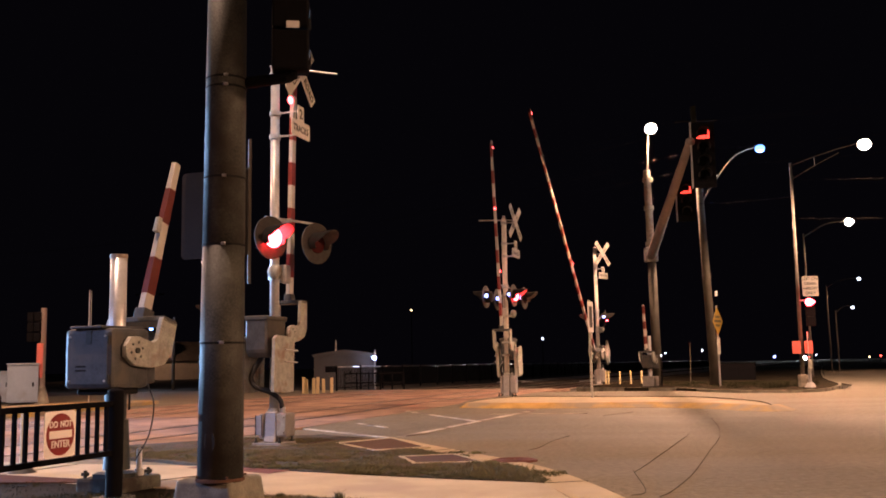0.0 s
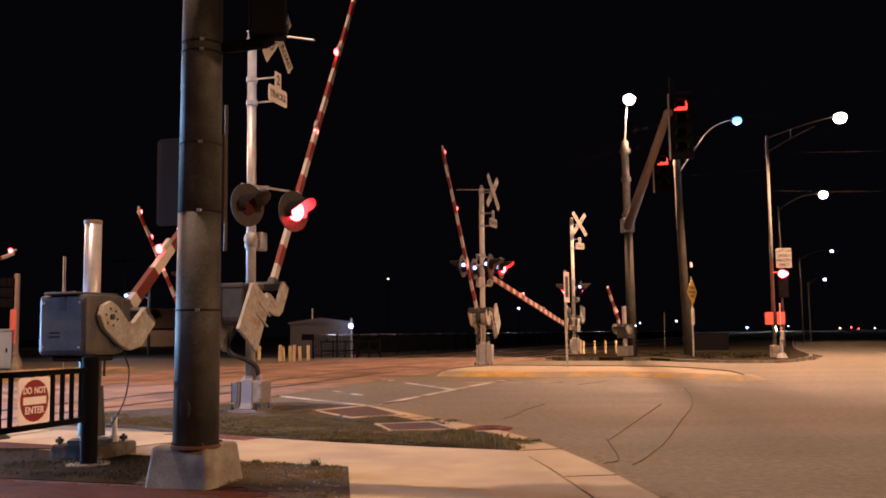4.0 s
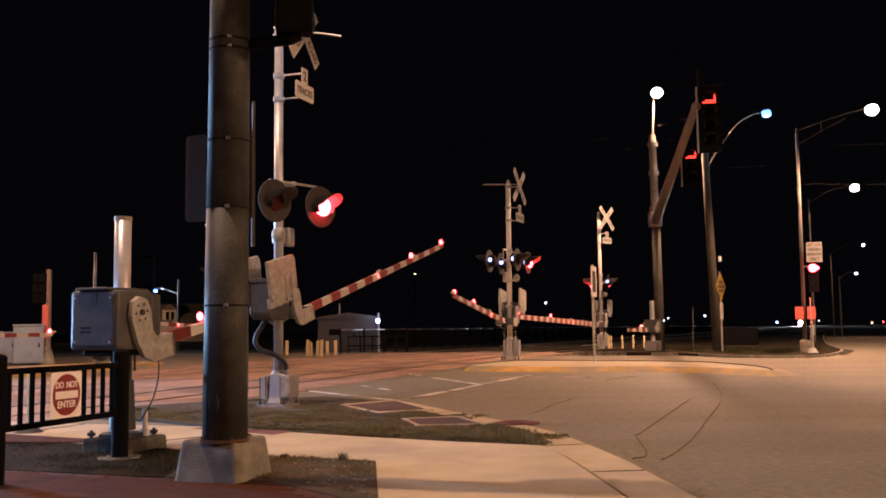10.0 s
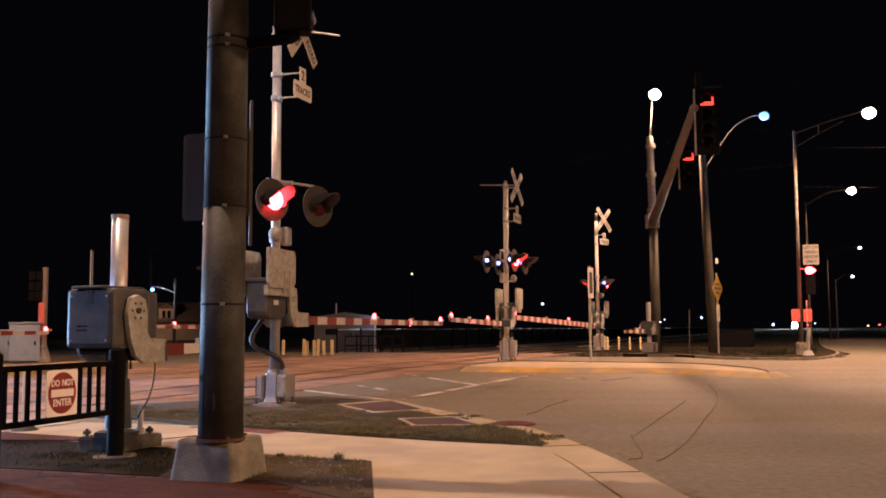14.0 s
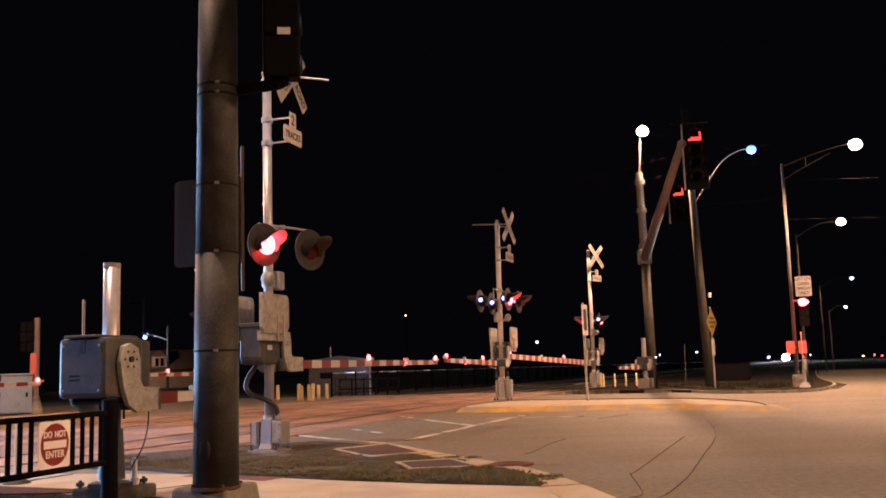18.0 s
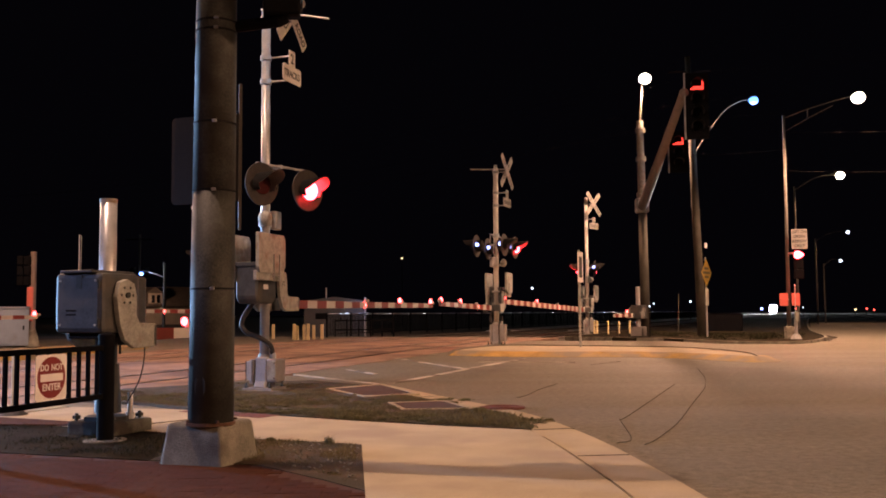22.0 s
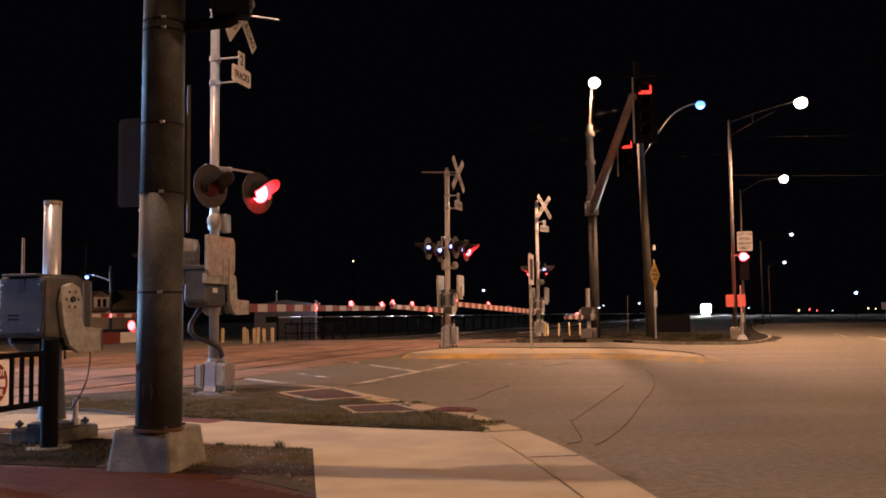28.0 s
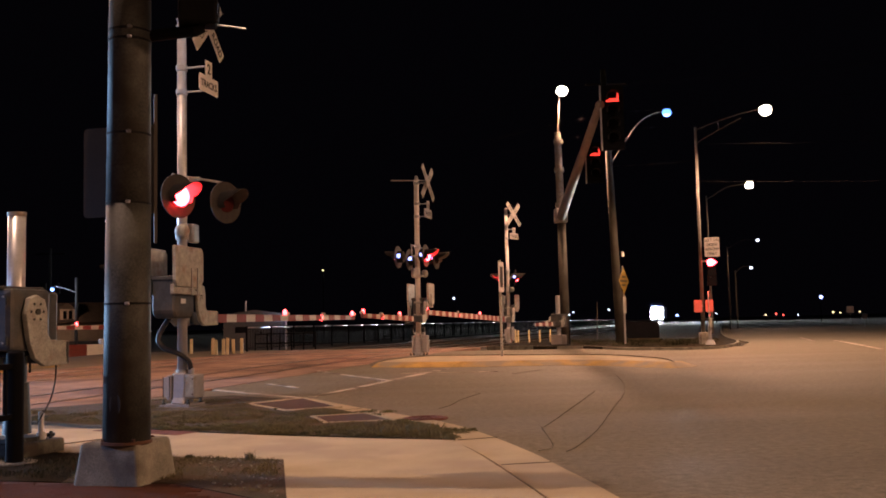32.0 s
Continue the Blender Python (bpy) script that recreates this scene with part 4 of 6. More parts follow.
    sweep(bm, smooth_line([(-0.22, -f * 0.10, pivot_z - 0.36), (-0.30, -f * 0.27, pivot_z - 0.70), (-0.27, -f * 0.20, pivot_z - 0.88), (-0.22, f * 0.02, pivot_z - 0.97), (-0.08, f * 0.15, base_h + 0.20), (-0.02, f * 0.17, base_h + 0.02)], 6), 0.042, 10)
    part("cable_hose", bm, M["rubber"], g, smooth=True)
    gate_arm(g, (0.12, 0.0, pivot_z), L, angles, 0.26, start=start, lamps=arm_lamps, weight=weight, thick=thick)
    # signs and lamps
    yb = f * sign_out
    crossbuck(g, (0.0, yb + f * 0.08, top - buck), -f, words, turn, blade)
    track_sign(g, (0.0, yb + f * 0.08, top - 0.12 - sign_drop - 0.42), -f, words, turn)
    for zz in (top - buck, top - 0.12 - sign_drop - 0.1, top - 0.12 - sign_drop - 0.52):
        bm = bmesh.new()
        tube(bm, (0, 0, zz), (0, yb + f * 0.07, zz), 0.016, seg=8)
        tube(bm, (0, 0, zz - 0.04), (0, 0, zz + 0.04), 0.10, seg=20)
        part("sign_bracket", bm, M["galv"], g)
    if rod:
        bm = bmesh.new()
        tube(bm, (0, -f * rod[0], top + (0.06 if f < 0 else 0.02)), (0, f * rod[1], top - (0.24 if f < 0 else 0.05)), 0.018, seg=8)
        tube(bm, (0, 0, top - 0.05), (0, 0, top + 0.12), 0.05, seg=12)
        part("cross_rod", bm, M["galv"], g)
    if flash:
        aim = pose(0, 0, 0, 0, 0, lamp_turn)
        yc = 0.0 if both else f * (lamp_out - 0.12)
        bm = bmesh.new()
        tube(bm, (-0.56, yc, flash_z + 0.36), (0.56, yc, flash_z + 0.36), 0.020, seg=10)
        tube(bm, (0, 0, flash_z + 0.36), (0, yc + f * 0.02, flash_z + 0.36), 0.04, seg=10)
        tube(bm, (0, 0, flash_z + 0.30), (0, 0, flash_z + 0.42), 0.11, seg=20)
        for sx in (-0.53, 0.53):
            tube(bm, (sx, yc, flash_z + 0.36), (sx, yc, flash_z), 0.018, seg=8)
            tube(bm, (sx, yc, flash_z), (sx, f * lamp_out, flash_z), 0.03, seg=8)
        part("lamp_crossarm", bm, M["galv"], g).matrix_local = aim
        for sx, ph in ((-0.53, phase), (0.53, not phase)):
            flasher(g, (sx, f * lamp_out, flash_z), -f, ph, streak=both, turn=lamp_turn)
            if both:
                flasher(g, (sx, -f * lamp_out, flash_z), f, ph, streak=True, turn=lamp_turn)
    # bell and relay box under the lamps
    aim = pose(0, 0, 0, 0, 0, lamp_turn - 25 * f)
    bm = bmesh.new()
    ball(bm, (-0.24, f * 0.1, flash_z - 0.52), 0.13, 16, (0.6, 1, 1))
    tube(bm, (-0.22, f * 0.1, flash_z - 0.60), (0, 0, flash_z - 0.60), 0.03, seg=8)
    part("bell", bm, M["cast"], g, "dull metal crossing bell", smooth=True).matrix_local = aim
    bm = bmesh.new()
    box(bm, 0.10, 0.34, f * 0.1 - 0.07, f * 0.1 + 0.07, flash_z - 0.68, flash_z - 0.36, bevel=0.03)
    tube(bm, (0, 0, flash_z - 0.64), (0, 0, flash_z - 0.56), 0.11, seg=20)
    part("relay_box", bm, M["alu"], g, "small grey relay box").matrix_local = aim
    return g


NEAR_ARM = [(0, 87.5), (0.8, 83.4), (1.5, 77.2), (2.0, 74.2), (2.5, 70.8), (4.5, 55.2), (5, 51.4), (5.5, 47.7), (6, 44.0), (6.5, 40.2), (7, 36.7), (7.5, 32.7), (8, 29.0), (8.5, 25.0), (9, 21.0), (9.5, 17.0), (10, 12.7), (10.5, 8.5), (11, 4.2), (11.4, 0.4), (11.7, -0.7), (12, 0.4), (12.4, -0.6), (12.9, 0.4), (13.5, -0.6), (15, -0.1), (32, -0.1)]
MID_ARM = [(0, 80.0), (0.5, 75.9), (1, 72.5), (1.5, 66.2), (2, 61.5), (2.5, 58.1), (4.5, 41.0), (5, 36.6), (5.5, 33.3), (6, 30.0), (6.5, 26.5), (7, 23.1), (7.5, 19.8), (8, 16.4), (8.5, 13.3), (9, 10.1), (9.5, 7.1), (10, 4.2), (10.5, 1.4), (11, -0.7), (11.3, -1.2), (11.7, -0.7), (13, -1.1), (32, -1.1)]
FAR_ARM = [(0, 38.5), (0.5, 34.5), (1, 30.2), (1.5, 26), (2, 21.7), (2.5, 17.6), (4.5, 2.0), (4.9, -0.3), (5.3, 0.5), (6, 0), (32, 0)]
LEFT_ARM = [(0, 82), (2.5, 63), (4.5, 50), (5, 45.5), (5.5, 41), (6, 37), (7, 28.5), (8, 20.5), (9, 11), (10, 2.5), (10.4, 0), (32, 0)]
LEFT2_ARM = [(0, 50), (2.5, 32), (4.5, 15.5), (5, 9.5), (5.5, 4), (5.9, 0), (6.4, 0.4), (7, 0), (32, 0)]

mast_gate(12.86, 8.09, 18.0, 1, 8.9, NEAR_ARM, "tall galvanised crossing gate mast with flashing red lamps and striped boom", arm_lamps=((4.3, True), (6.5, False), (8.8, None)), pivot_z=1.80, top=6.5, size=0.93, ground=0.084, base_h=0.50, flash_z=3.37, lamp_turn=-19, lamp_out=0.50, sign_drop=0.60)
mast_gate(28.83, 9.45, 196.0, -1, 6.5, MID_ARM, "leaning crossing gate mast on the concrete median", arm_lamps=((2.45, True), (4.45, False), (6.4, None)), pivot_z=1.64, top=5.82, both=True, rod=(0.85, 0.45), lean=-1.6, flash_z=3.24, phase=False, turn=9, lamp_turn=-7, lamp_out=0.48, sign_drop=0.59, sign_out=0.30, blade=1.42, mast_key="litsteel")
mast_gate(43.0, 9.63, 200.0, -1, 14.0, FAR_ARM, "tall crossing gate mast across the street with a long boom", arm_lamps=((6.0, True), (9.5, False), (13.8, None)), pivot_z=1.56, top=6.4, both=True, rod=None, flash_z=3.1, thick=0.22, lean=-0.8, turn=26, lamp_turn=14, lamp_out=0.36, phase=False, buck=0.28, sign_drop=0.77, sign_out=0.28, blade=1.42, mast_key="litsteel")
mast_gate(29.6, 21.0, 201.6, 1, 5.0, LEFT_ARM, "crossing gate mast beyond the tracks", arm_lamps=((2.6, True), (3.9, False), (4.9, None)), pivot_z=1.6, top=5.6, words=False)
mast_gate(14.2, 21.2, 21.6, 1, 7.0, LEFT2_ARM, "crossing gate mast at the far side of the tracks", arm_lamps=((3.0, True), (5.0, False), (6.9, None)), pivot_z=1.55, top=5.6, words=False)


# ================= NEAR CORNER =================
# the big brown signal pole on its pedestal
pole = thing("signal_pole", pose(-1.85, 7.62, 0.02, 0, 0, 0), "tall brown steel signal pole on a tapered concrete pedestal", "signal pole")
bm = bmesh.new()
q0 = [(-0.30, -0.30), (0.30, -0.30), (0.30, 0.30), (-0.30, 0.30)]
lo = [bm.verts.new((x, y, -0.08)) for x, y in q0]
hi = [bm.verts.new((x * 0.84, y * 0.84, 0.32)) for x, y in q0]
bm.faces.new(hi)
bm.faces.new(list(reversed(lo)))
for i in range(4):
    bm.faces.new((lo[i], lo[(i + 1) % 4], hi[(i + 1) % 4], hi[i]))
bmesh.ops.bevel(bm, geom=bm.edges[:], offset=0.035, segments=3, affect="EDGES", profile=0.5)
bmesh.ops.transform(bm, matrix=pose(-0.05, 0.18, 0, 0, 0, -18), verts=bm.verts)
part("pedestal", bm, M["oldconcrete"], pole, "weathered tapered concrete pedestal", smooth=False)
bm = bmesh.new()
tube(bm, (-0.01, 0.03, 0.305), (-0.01, 0.03, 0.330), 0.195, seg=40)
part("base_plate", bm, M["rust"], pole)
bm = bmesh.new()
tube(bm, (0.000, 0.03, 2.202), (0.015, 0.03, 5.05), 0.1724, 0.158, seg=48)
part("shaft", bm, M["pole"], pole, "dark brown painted shaft", smooth=True)
bm = bmesh.new()
tube(bm, (-0.010, 0.03, 0.30), (0.000, 0.03, 2.20), 0.182, 0.1724, seg=48)
part("shaft_lower", bm, M["sleeve"], pole, "weathered olive grey lower shaft", smooth=True)
for zz in (1.40, 2.20, 2.76, 3.53, 3.61):
    bm = bmesh.new()
    rr = 0.1835 - 0.00507 * (zz - 0.3)
    cx = -0.010 + 0.0053 * (zz - 0.3)
    tube(bm, (cx, 0.03, zz - 0.008), (cx, 0.03, zz + 0.008), rr + 0.004, seg=48)
    band = part("band", bm, M["dullblack"], pole, "thin dark steel band")
    bm = bmesh.new()
    box(bm, cx + 0.02, cx + 0.055, 0.03 - rr - 0.014, 0.03 - rr, zz - 0.012, zz + 0.012, bevel=0.003)
    part("buckle", bm, M["fencetop"], band, "bright steel buckle")
bm = bmesh.new()
prism(bm, [(0.05 * math.cos(radians(a)), 0.085 * math.sin(radians(a))) for a in range(0, 360, 15)], 0.0, 0.012, pose(-0.06, 0.03 - 0.170, 0.62, 0, 0, -18))
part("handhole_cover", bm, M["sleeve"], pole, "oval handhole cover")
for zz in (0.345,):
    for a in range(0, 360, 90):
        bm = bmesh.new()
        c, s = 0.188 * math.cos(radians(a + 27)), 0.205 * math.sin(radians(a + 27))
        tube(bm, (c, 0.03 + s, 0.335), (c, 0.03 + s, 0.352), 0.014, seg=6)
        part("base_bolt", bm, M["rust"], pole)
# big sign on the far side of the pole, seen from behind
bm = prism(bmesh.new(), rounded(0.66, 0.76, 0.04), -0.004, 0.004)
sb = part("sign_panel", bm, M["brownback"], pole, "bare back of a sheet metal sign")
sb.matrix_local = pose(-0.155, 0.33, 2.52, 0, 0, -19)
bm = bmesh.new()
box(bm, -0.02, 0.02, -0.012, 0.012, -0.62, 0.62)
edge = part("sign_channel", bm, M["brownback"], pole)
edge.matrix_local = pose(0.175, 0.20, 2.52, 0, 0, -70)

# traffic signal hung beside the pole, seen from behind
sig = thing("traffic_signal", pose(-1.265, 7.53, 3.67, 0, 0, 8), "black three-section traffic signal bracketed to the pole", "traffic signal")
for k in range(3):
    bm = bmesh.new()
    box(bm, -0.165, 0.14, -0.10, 0.10, 0.36 * k - 0.02, 0.36 * k + 0.325, bevel=0.02)
    sec = part("signal_section", bm, M["black"], sig)
    bm = bmesh.new()
    kk = 16
    ring = []
    for i in range(kk + 1):
        a = radians(-20 + 220 * i / kk)
        ring.append([bm.verts.new((q * math.cos(a), y, 0.36 * k + 0.17 + q * math.sin(a))) for q, y in ((0.148, 0.10), (0.150, 0.36), (0.156, 0.36), (0.156, 0.10))])
    for p, q in zip(ring, ring[1:]):
        for i in range(4):
            bm.faces.new((p[i], p[(i + 1) % 4], q[(i + 1) % 4], q[i]))
    part("visor", bm, M["dullblack"], sec)
bm = bmesh.new()
box(bm, -0.045, 0.06, -0.108, -0.104, 0.33, 0.39)
part("tag", bm, M["white"], sig, "small white tag")
bm = bmesh.new()
sweep(bm, [(-0.44, 0.22, -0.06), (-0.03, 0.0, -0.06), (0.0, 0.0, -0.05), (0, 0, 0.02)], 0.048, 10)
part("bracket", bm, M["black"], sig)
bm = bmesh.new()
sweep(bm, [(-0.44, 0.22, 1.15), (-0.03, 0.0, 1.2), (0.0, 0.0, 1.18), (0, 0, 1.06)], 0.04, 10)
part("bracket", bm, M["black"], sig)

# pedestrian gate with its own mechanism
ped = thing("pedestrian_gate", pose(-3.40, 9.75, 0.02, 0, 0, heading(21.6)), "grey pedestrian gate on a concrete pad with a short striped boom", "crossing gate", "crossing gates")
# local x along the tracks, y to the left of them
bm = bmesh.new()
box(bm, -0.30, 0.29, -0.30, 0.30, -0.1, 0.13, bevel=0.03)
part("pad", bm, M["stainedpad"], ped, "stained concrete pad")
bm = bmesh.new()
tube(bm, (-0.05, 0, 0.12), (-0.05, 0, 0.17), 0.24, seg=6)
tube(bm, (-0.05, 0, 0.20), (-0.05, 0, 0.70), 0.135, 0.105, seg=20)
part("mast_base", bm, M["green"], ped, "dull green cast mast base")
for sx, sy in ((-0.25, -0.22), (-0.25, 0.22), (0.17, -0.22), (0.17, 0.22)):
    bm = bmesh.new()
    tube(bm, (sx, sy, 0.12), (sx, sy, 0.205), 0.018, seg=8)
    tube(bm, (sx, sy, 0.15), (sx, sy, 0.185), 0.042, seg=6)
    part("anchor_bolt", bm, M["green"], ped)
bm = bmesh.new()
tube(bm, (-0.03, 0.05, 0.6), (-0.03, 0.05, 2.38), 0.085, seg=32)
part("mast", bm, M["galv"], ped, smooth=True)
bm = bmesh.new()
tube(bm, (-0.03, 0.05, 2.37), (-0.03, 0.05, 2.41), 0.091, seg=32)
part("mast_cap", bm, M["cast"], ped)
bm = bmesh.new()
box(bm, -0.50, 0.06, -0.30, 0.30, 1.02, 1.62, bevel=0.045)
mb = part("mechanism", bm, M["greybox"], ped, "grey mechanism box")
bm = bmesh.new()
box(bm, -0.54, 0.08, -0.20, 0.20, 1.615, 1.645, bevel=0.01)
part("lid", bm, M["greybox"], mb)
bm = bmesh.new()
box(bm, -0.512, -0.50, -0.05, 0.02, 1.46, 1.60, bevel=0.004)
part("latch", bm, M["green"], mb)
bm = bmesh.new()
box(bm, -0.506, -0.501, 0.0, 0.16, 1.18, 1.27)
tag = part("maker_plate", bm, M["cast"], mb)
bm = bmesh.new()
for zz in (1.195, 1.235):
    box(bm, -0.5085, -0.506, 0.015, 0.145, zz, zz + 0.016)
part("lettering", bm, M["dullblack"], tag)
bm = bmesh.new()
box(bm, -0.507, -0.498, -0.25, 0.25, 1.07, 1.57, bevel=0.003)
dr = part("box_door", bm, M["greybox"], mb)
for zz in (1.12, 1.50):
    bm = bmesh.new()
    tube(bm, (-0.51, -0.262, zz - 0.04), (-0.51, -0.262, zz + 0.04), 0.012, seg=8)
    part("hinge", bm, M["green"], dr)
for sy in (-0.22, 0.22):
    for zz in (1.10, 1.54):
        bm = bmesh.new()
        tube(bm, (-0.515, sy, zz), (-0.505, sy, zz), 0.012, seg=6)
        part("screw", bm, M["cast"], dr)
bm = bmesh.new()
box(bm, -0.40, 0.0, -0.22, 0.22, 0.96, 1.03, bevel=0.02)
part("underside_plate", bm, M["dullblack"], mb)
bm = bmesh.new()
tube(bm, (-0.03, 0.05, 0.68), (-0.03, 0.05, 1.03), 0.11, 0.11, seg=20)
part("mast_collar", bm, M["green"], ped)
bm = bmesh.new()
box(bm, 0.06, 0.24, -0.24, 0.24, 1.06, 1.60, bevel=0.03)
part("gear_case", bm, M["greybox"], mb)
bm = bmesh.new()
tube(bm, (0.10, -0.16, 0.12), (0.10, -0.16, 0.40), 0.028, seg=12)
tube(bm, (0.10, -0.16, 0.12), (0.10, -0.16, 0.20), 0.045, seg=12)
part("conduit", bm, M["white"], ped, "white plastic conduit")
bm = bmesh.new()
tube(bm, (-0.30, 0.18, 1.62), (-0.30, 0.18, 2.02), 0.005, seg=6)
part("aerial", bm, M["white"], ped)
bm = bmesh.new()
sweep(bm, smooth_line([(0.15, -0.2, 1.06), (0.2, -0.25, 0.85), (0.1, -0.28, 0.55), (0.0, -0.2, 0.3)], 4), 0.008, 6)
part("cable", bm, M["rubber"], ped)
PED_ARM = [(0, 74), (1, 68), (2, 58), (2.5, 54), (4.5, 41.5), (5, 38.5), (6, 32), (7, 25.5), (8, 20), (9, 15.5), (10, 10), (11, 4), (11.5, 0.5), (11.8, -0.5), (12.2, 0), (32, 0)]
gate_arm(ped, (-0.22, 0.0, 1.395), 2.35, PED_ARM, 0.34, start=0.57, drop=0.405, lift=0.0, lamps=((1.42, False),), thick=0.135, weight=0, stripes=0.42, sides=(-1, 1))

# black fence with the DO NOT ENTER plate
A, B = Vector((-3.21, 9.05)), Vector((-3.66, 7.50))
ang = math.degrees(math.atan2(A.y - B.y, A.x - B.x))
LEN = (A - B).length
fence = thing("fence", pose(B.x, B.y, 0.02, 0, 0, ang), "black steel guard fence with two posts", "fence")
for x in (0, LEN):
    bm = bmesh.new()
    tube(bm, (x, 0, 0.0), (x, 0, 1.0), 0.078, seg=24)
    ball(bm, (x, 0, 1.0), 0.078, 16, (1, 1, 0.45))
    part("post", bm, M["black"], fence, smooth=False)
bm = bmesh.new()
tube(bm, (LEN, 0, -0.05), (LEN, 0, 0.010), 0.21, 0.20, seg=24)
part("footing", bm, M["oldconcrete"], fence, "stained concrete collar")
for z0, z1 in ((0.86, 0.91), (0.40, 0.45)):
    bm = bmesh.new()
    box(bm, 0.06, LEN - 0.06, -0.025, 0.025, z0, z1, bevel=0.004)
    part("rail", bm, M["black"], fence)
nb = 11
for i in range(nb):
    x = 0.14 + (LEN - 0.28) * i / (nb - 1)
    bm = bmesh.new()
    box(bm, x - 0.015, x + 0.015, -0.015, 0.015, 0.44, 0.87)
    part("bar", bm, M["black"], fence)
dne = thing("do_not_enter_sign", pose(B.x, B.y, 0.02, 0, 0, ang) @ pose(0.79, -0.035, 0.655), "square white sign with a red disc wired to the fence", "sign")
part("plate", prism(bmesh.new(), rounded(0.40, 0.40, 0.03), -0.003, 0.003), M["retro"], dne)
part("red_disc", prism(bmesh.new(), [(0.18 * math.cos(radians(a)), 0.18 * math.sin(radians(a))) for a in range(0, 360, 8)], -0.006, -0.0032), M["signred"], dne)
bm = bmesh.new()
box(bm, -0.145, 0.145, -0.009, -0.0062, -0.033, 0.033)
part("white_bar", bm, M["retro"], dne)
lettering("DO", 0.078, Matrix.Translation((-0.095, -0.008, 0.085)) @ FACE_Y, M["retro"], dne, 0.88, 0.0015)
lettering("NOT", 0.078, Matrix.Translation((0.065, -0.008, 0.085)) @ FACE_Y, M["retro"], dne, 0.88, 0.0015)
lettering("ENTER", 0.085, Matrix.Translation((0, -0.008, -0.085)) @ FACE_Y, M["retro"], dne, 0.95, 0.0015)

mk = thing("marker_post", pose(-5.19, 11.49, 0.02), "slim pale yellow marker post on a black rubber foot", "post")
bm = bmesh.new()
tube(bm, (0, 0, 0.04), (0, 0, 0.74), 0.035, seg=14)
part("post", bm, M["yellowpost"], mk)
bm = bmesh.new()
tube(bm, (0, 0, 0), (0, 0, 0.09), 0.17, 0.06, seg=16)
part("foot", bm, M["rubber"], mk)

# ================= MEDIAN AND FAR CORNER =================
ks = thing("keep_right_sign", pose(4.13, 27.58, zg(27.6) + 0.1, 0, 0, 62), "narrow sign on a thin post in the median", "sign")
bm = bmesh.new()
box(bm, -0.025, 0.025, -0.03, 0.03, 0, 2.85)
part("post", bm, M["cast"], ks)
part("plate", prism(bmesh.new(), rounded(0.45, 0.9, 0.03), -0.005, 0.005, pose(0, -0.04, 2.35)), M["white"], ks)
part("plate_border", prism(bmesh.new(), rounded(0.26, 0.62, 0.03), -0.010, -0.0055, pose(0, -0.04, 2.35)), M["ink"], ks)

# wooden-lower signal mast with a long arm over the street, and the lamp on top
sp = thing("signal_mast", pose(8.42, 38.5, 0.17), "tall steel signal mast with a long arm and lamp", "signal mast")
bm = bmesh.new()
tube(bm, (0.05, 0, 0), (0.02, 0, 5.3), 0.19, 0.175, seg=28)
part("shaft_lower", bm, M["wood"], sp, smooth=True)
bm = bmesh.new()
tube(bm, (0.02, 0, 5.3), (-0.02, 0, 9.0), 0.165, 0.14, seg=24)
for zz in (5.4, 5.9, 7.4, 8.6):
    tube(bm, (0, 0, zz - 0.09), (0, 0, zz + 0.09), 0.21, seg=20)
part("shaft_upper", bm, M["cast"], sp)
bm = bmesh.new()
tube(bm, (0, 0, 9.0), (0.12, -0.05, 10.75), 0.045, 0.03, seg=14)
part("lamp_stem", bm, M["dullsteel"], sp)
bm = bmesh.new()
tube(bm, (0, -0.1, 5.4), (-2.1, -14.8, 6.65), 0.20, 0.10, seg=24)
ball(bm, (-2.1, -14.85, 6.65), 0.125, 16)
part("mast_arm", bm, M["brownarm"], sp, smooth=True)
bm = bmesh.new()
box(bm, -0.25, 0.25, -0.25, 0.25, 5.15, 5.75, bevel=0.04)
part("arm_clamp", bm, M["galv"], sp)


def luminaire(owner, at, m_glow, size=0.3):
    """A lamp head as a part of its pole: a flat dark housing over a glowing bowl."""
    size *= 0.8
    h = part("lamp_head", ball(bmesh.new(), (0, 0, 0.10), size * 0.85, 16, (1.2, 0.7, 0.35)), M["pole"], owner, smooth=True)
    h.matrix_local = owner.matrix_basis.inverted() @ Matrix.Translation(at)
    part("lens", ball(bmesh.new(), (0, 0, -0.04), size * 1.1, 18, (1.05, 1, 0.92)), m_glow, h, "glowing lamp bowl", smooth=True)
    return h


luminaire(sp, (8.65, 38.44, 10.99), M["g_sodium"], 0.27)
lamp("sodium_light", (8.65, 38.44, 10.5), 12000, SODIUM, 0.3, ((8.65, 38.44 + 0.01, 0), 150))
lamp("sodium_light", (14.2, 31.1, 8.05), 7600, SODIUM, 0.3, ((14.2, 31.11, 0), 150))
lamp("sodium_light", (21.94, 50.44, 8.2), 1900, SODIUM, 0.3, ((21.94, 50.44 + 0.01, 0), 150))
lamp("bluish_light", (12.32, 35.95, 9.1), 160, WHITE_BLUE, 0.2)


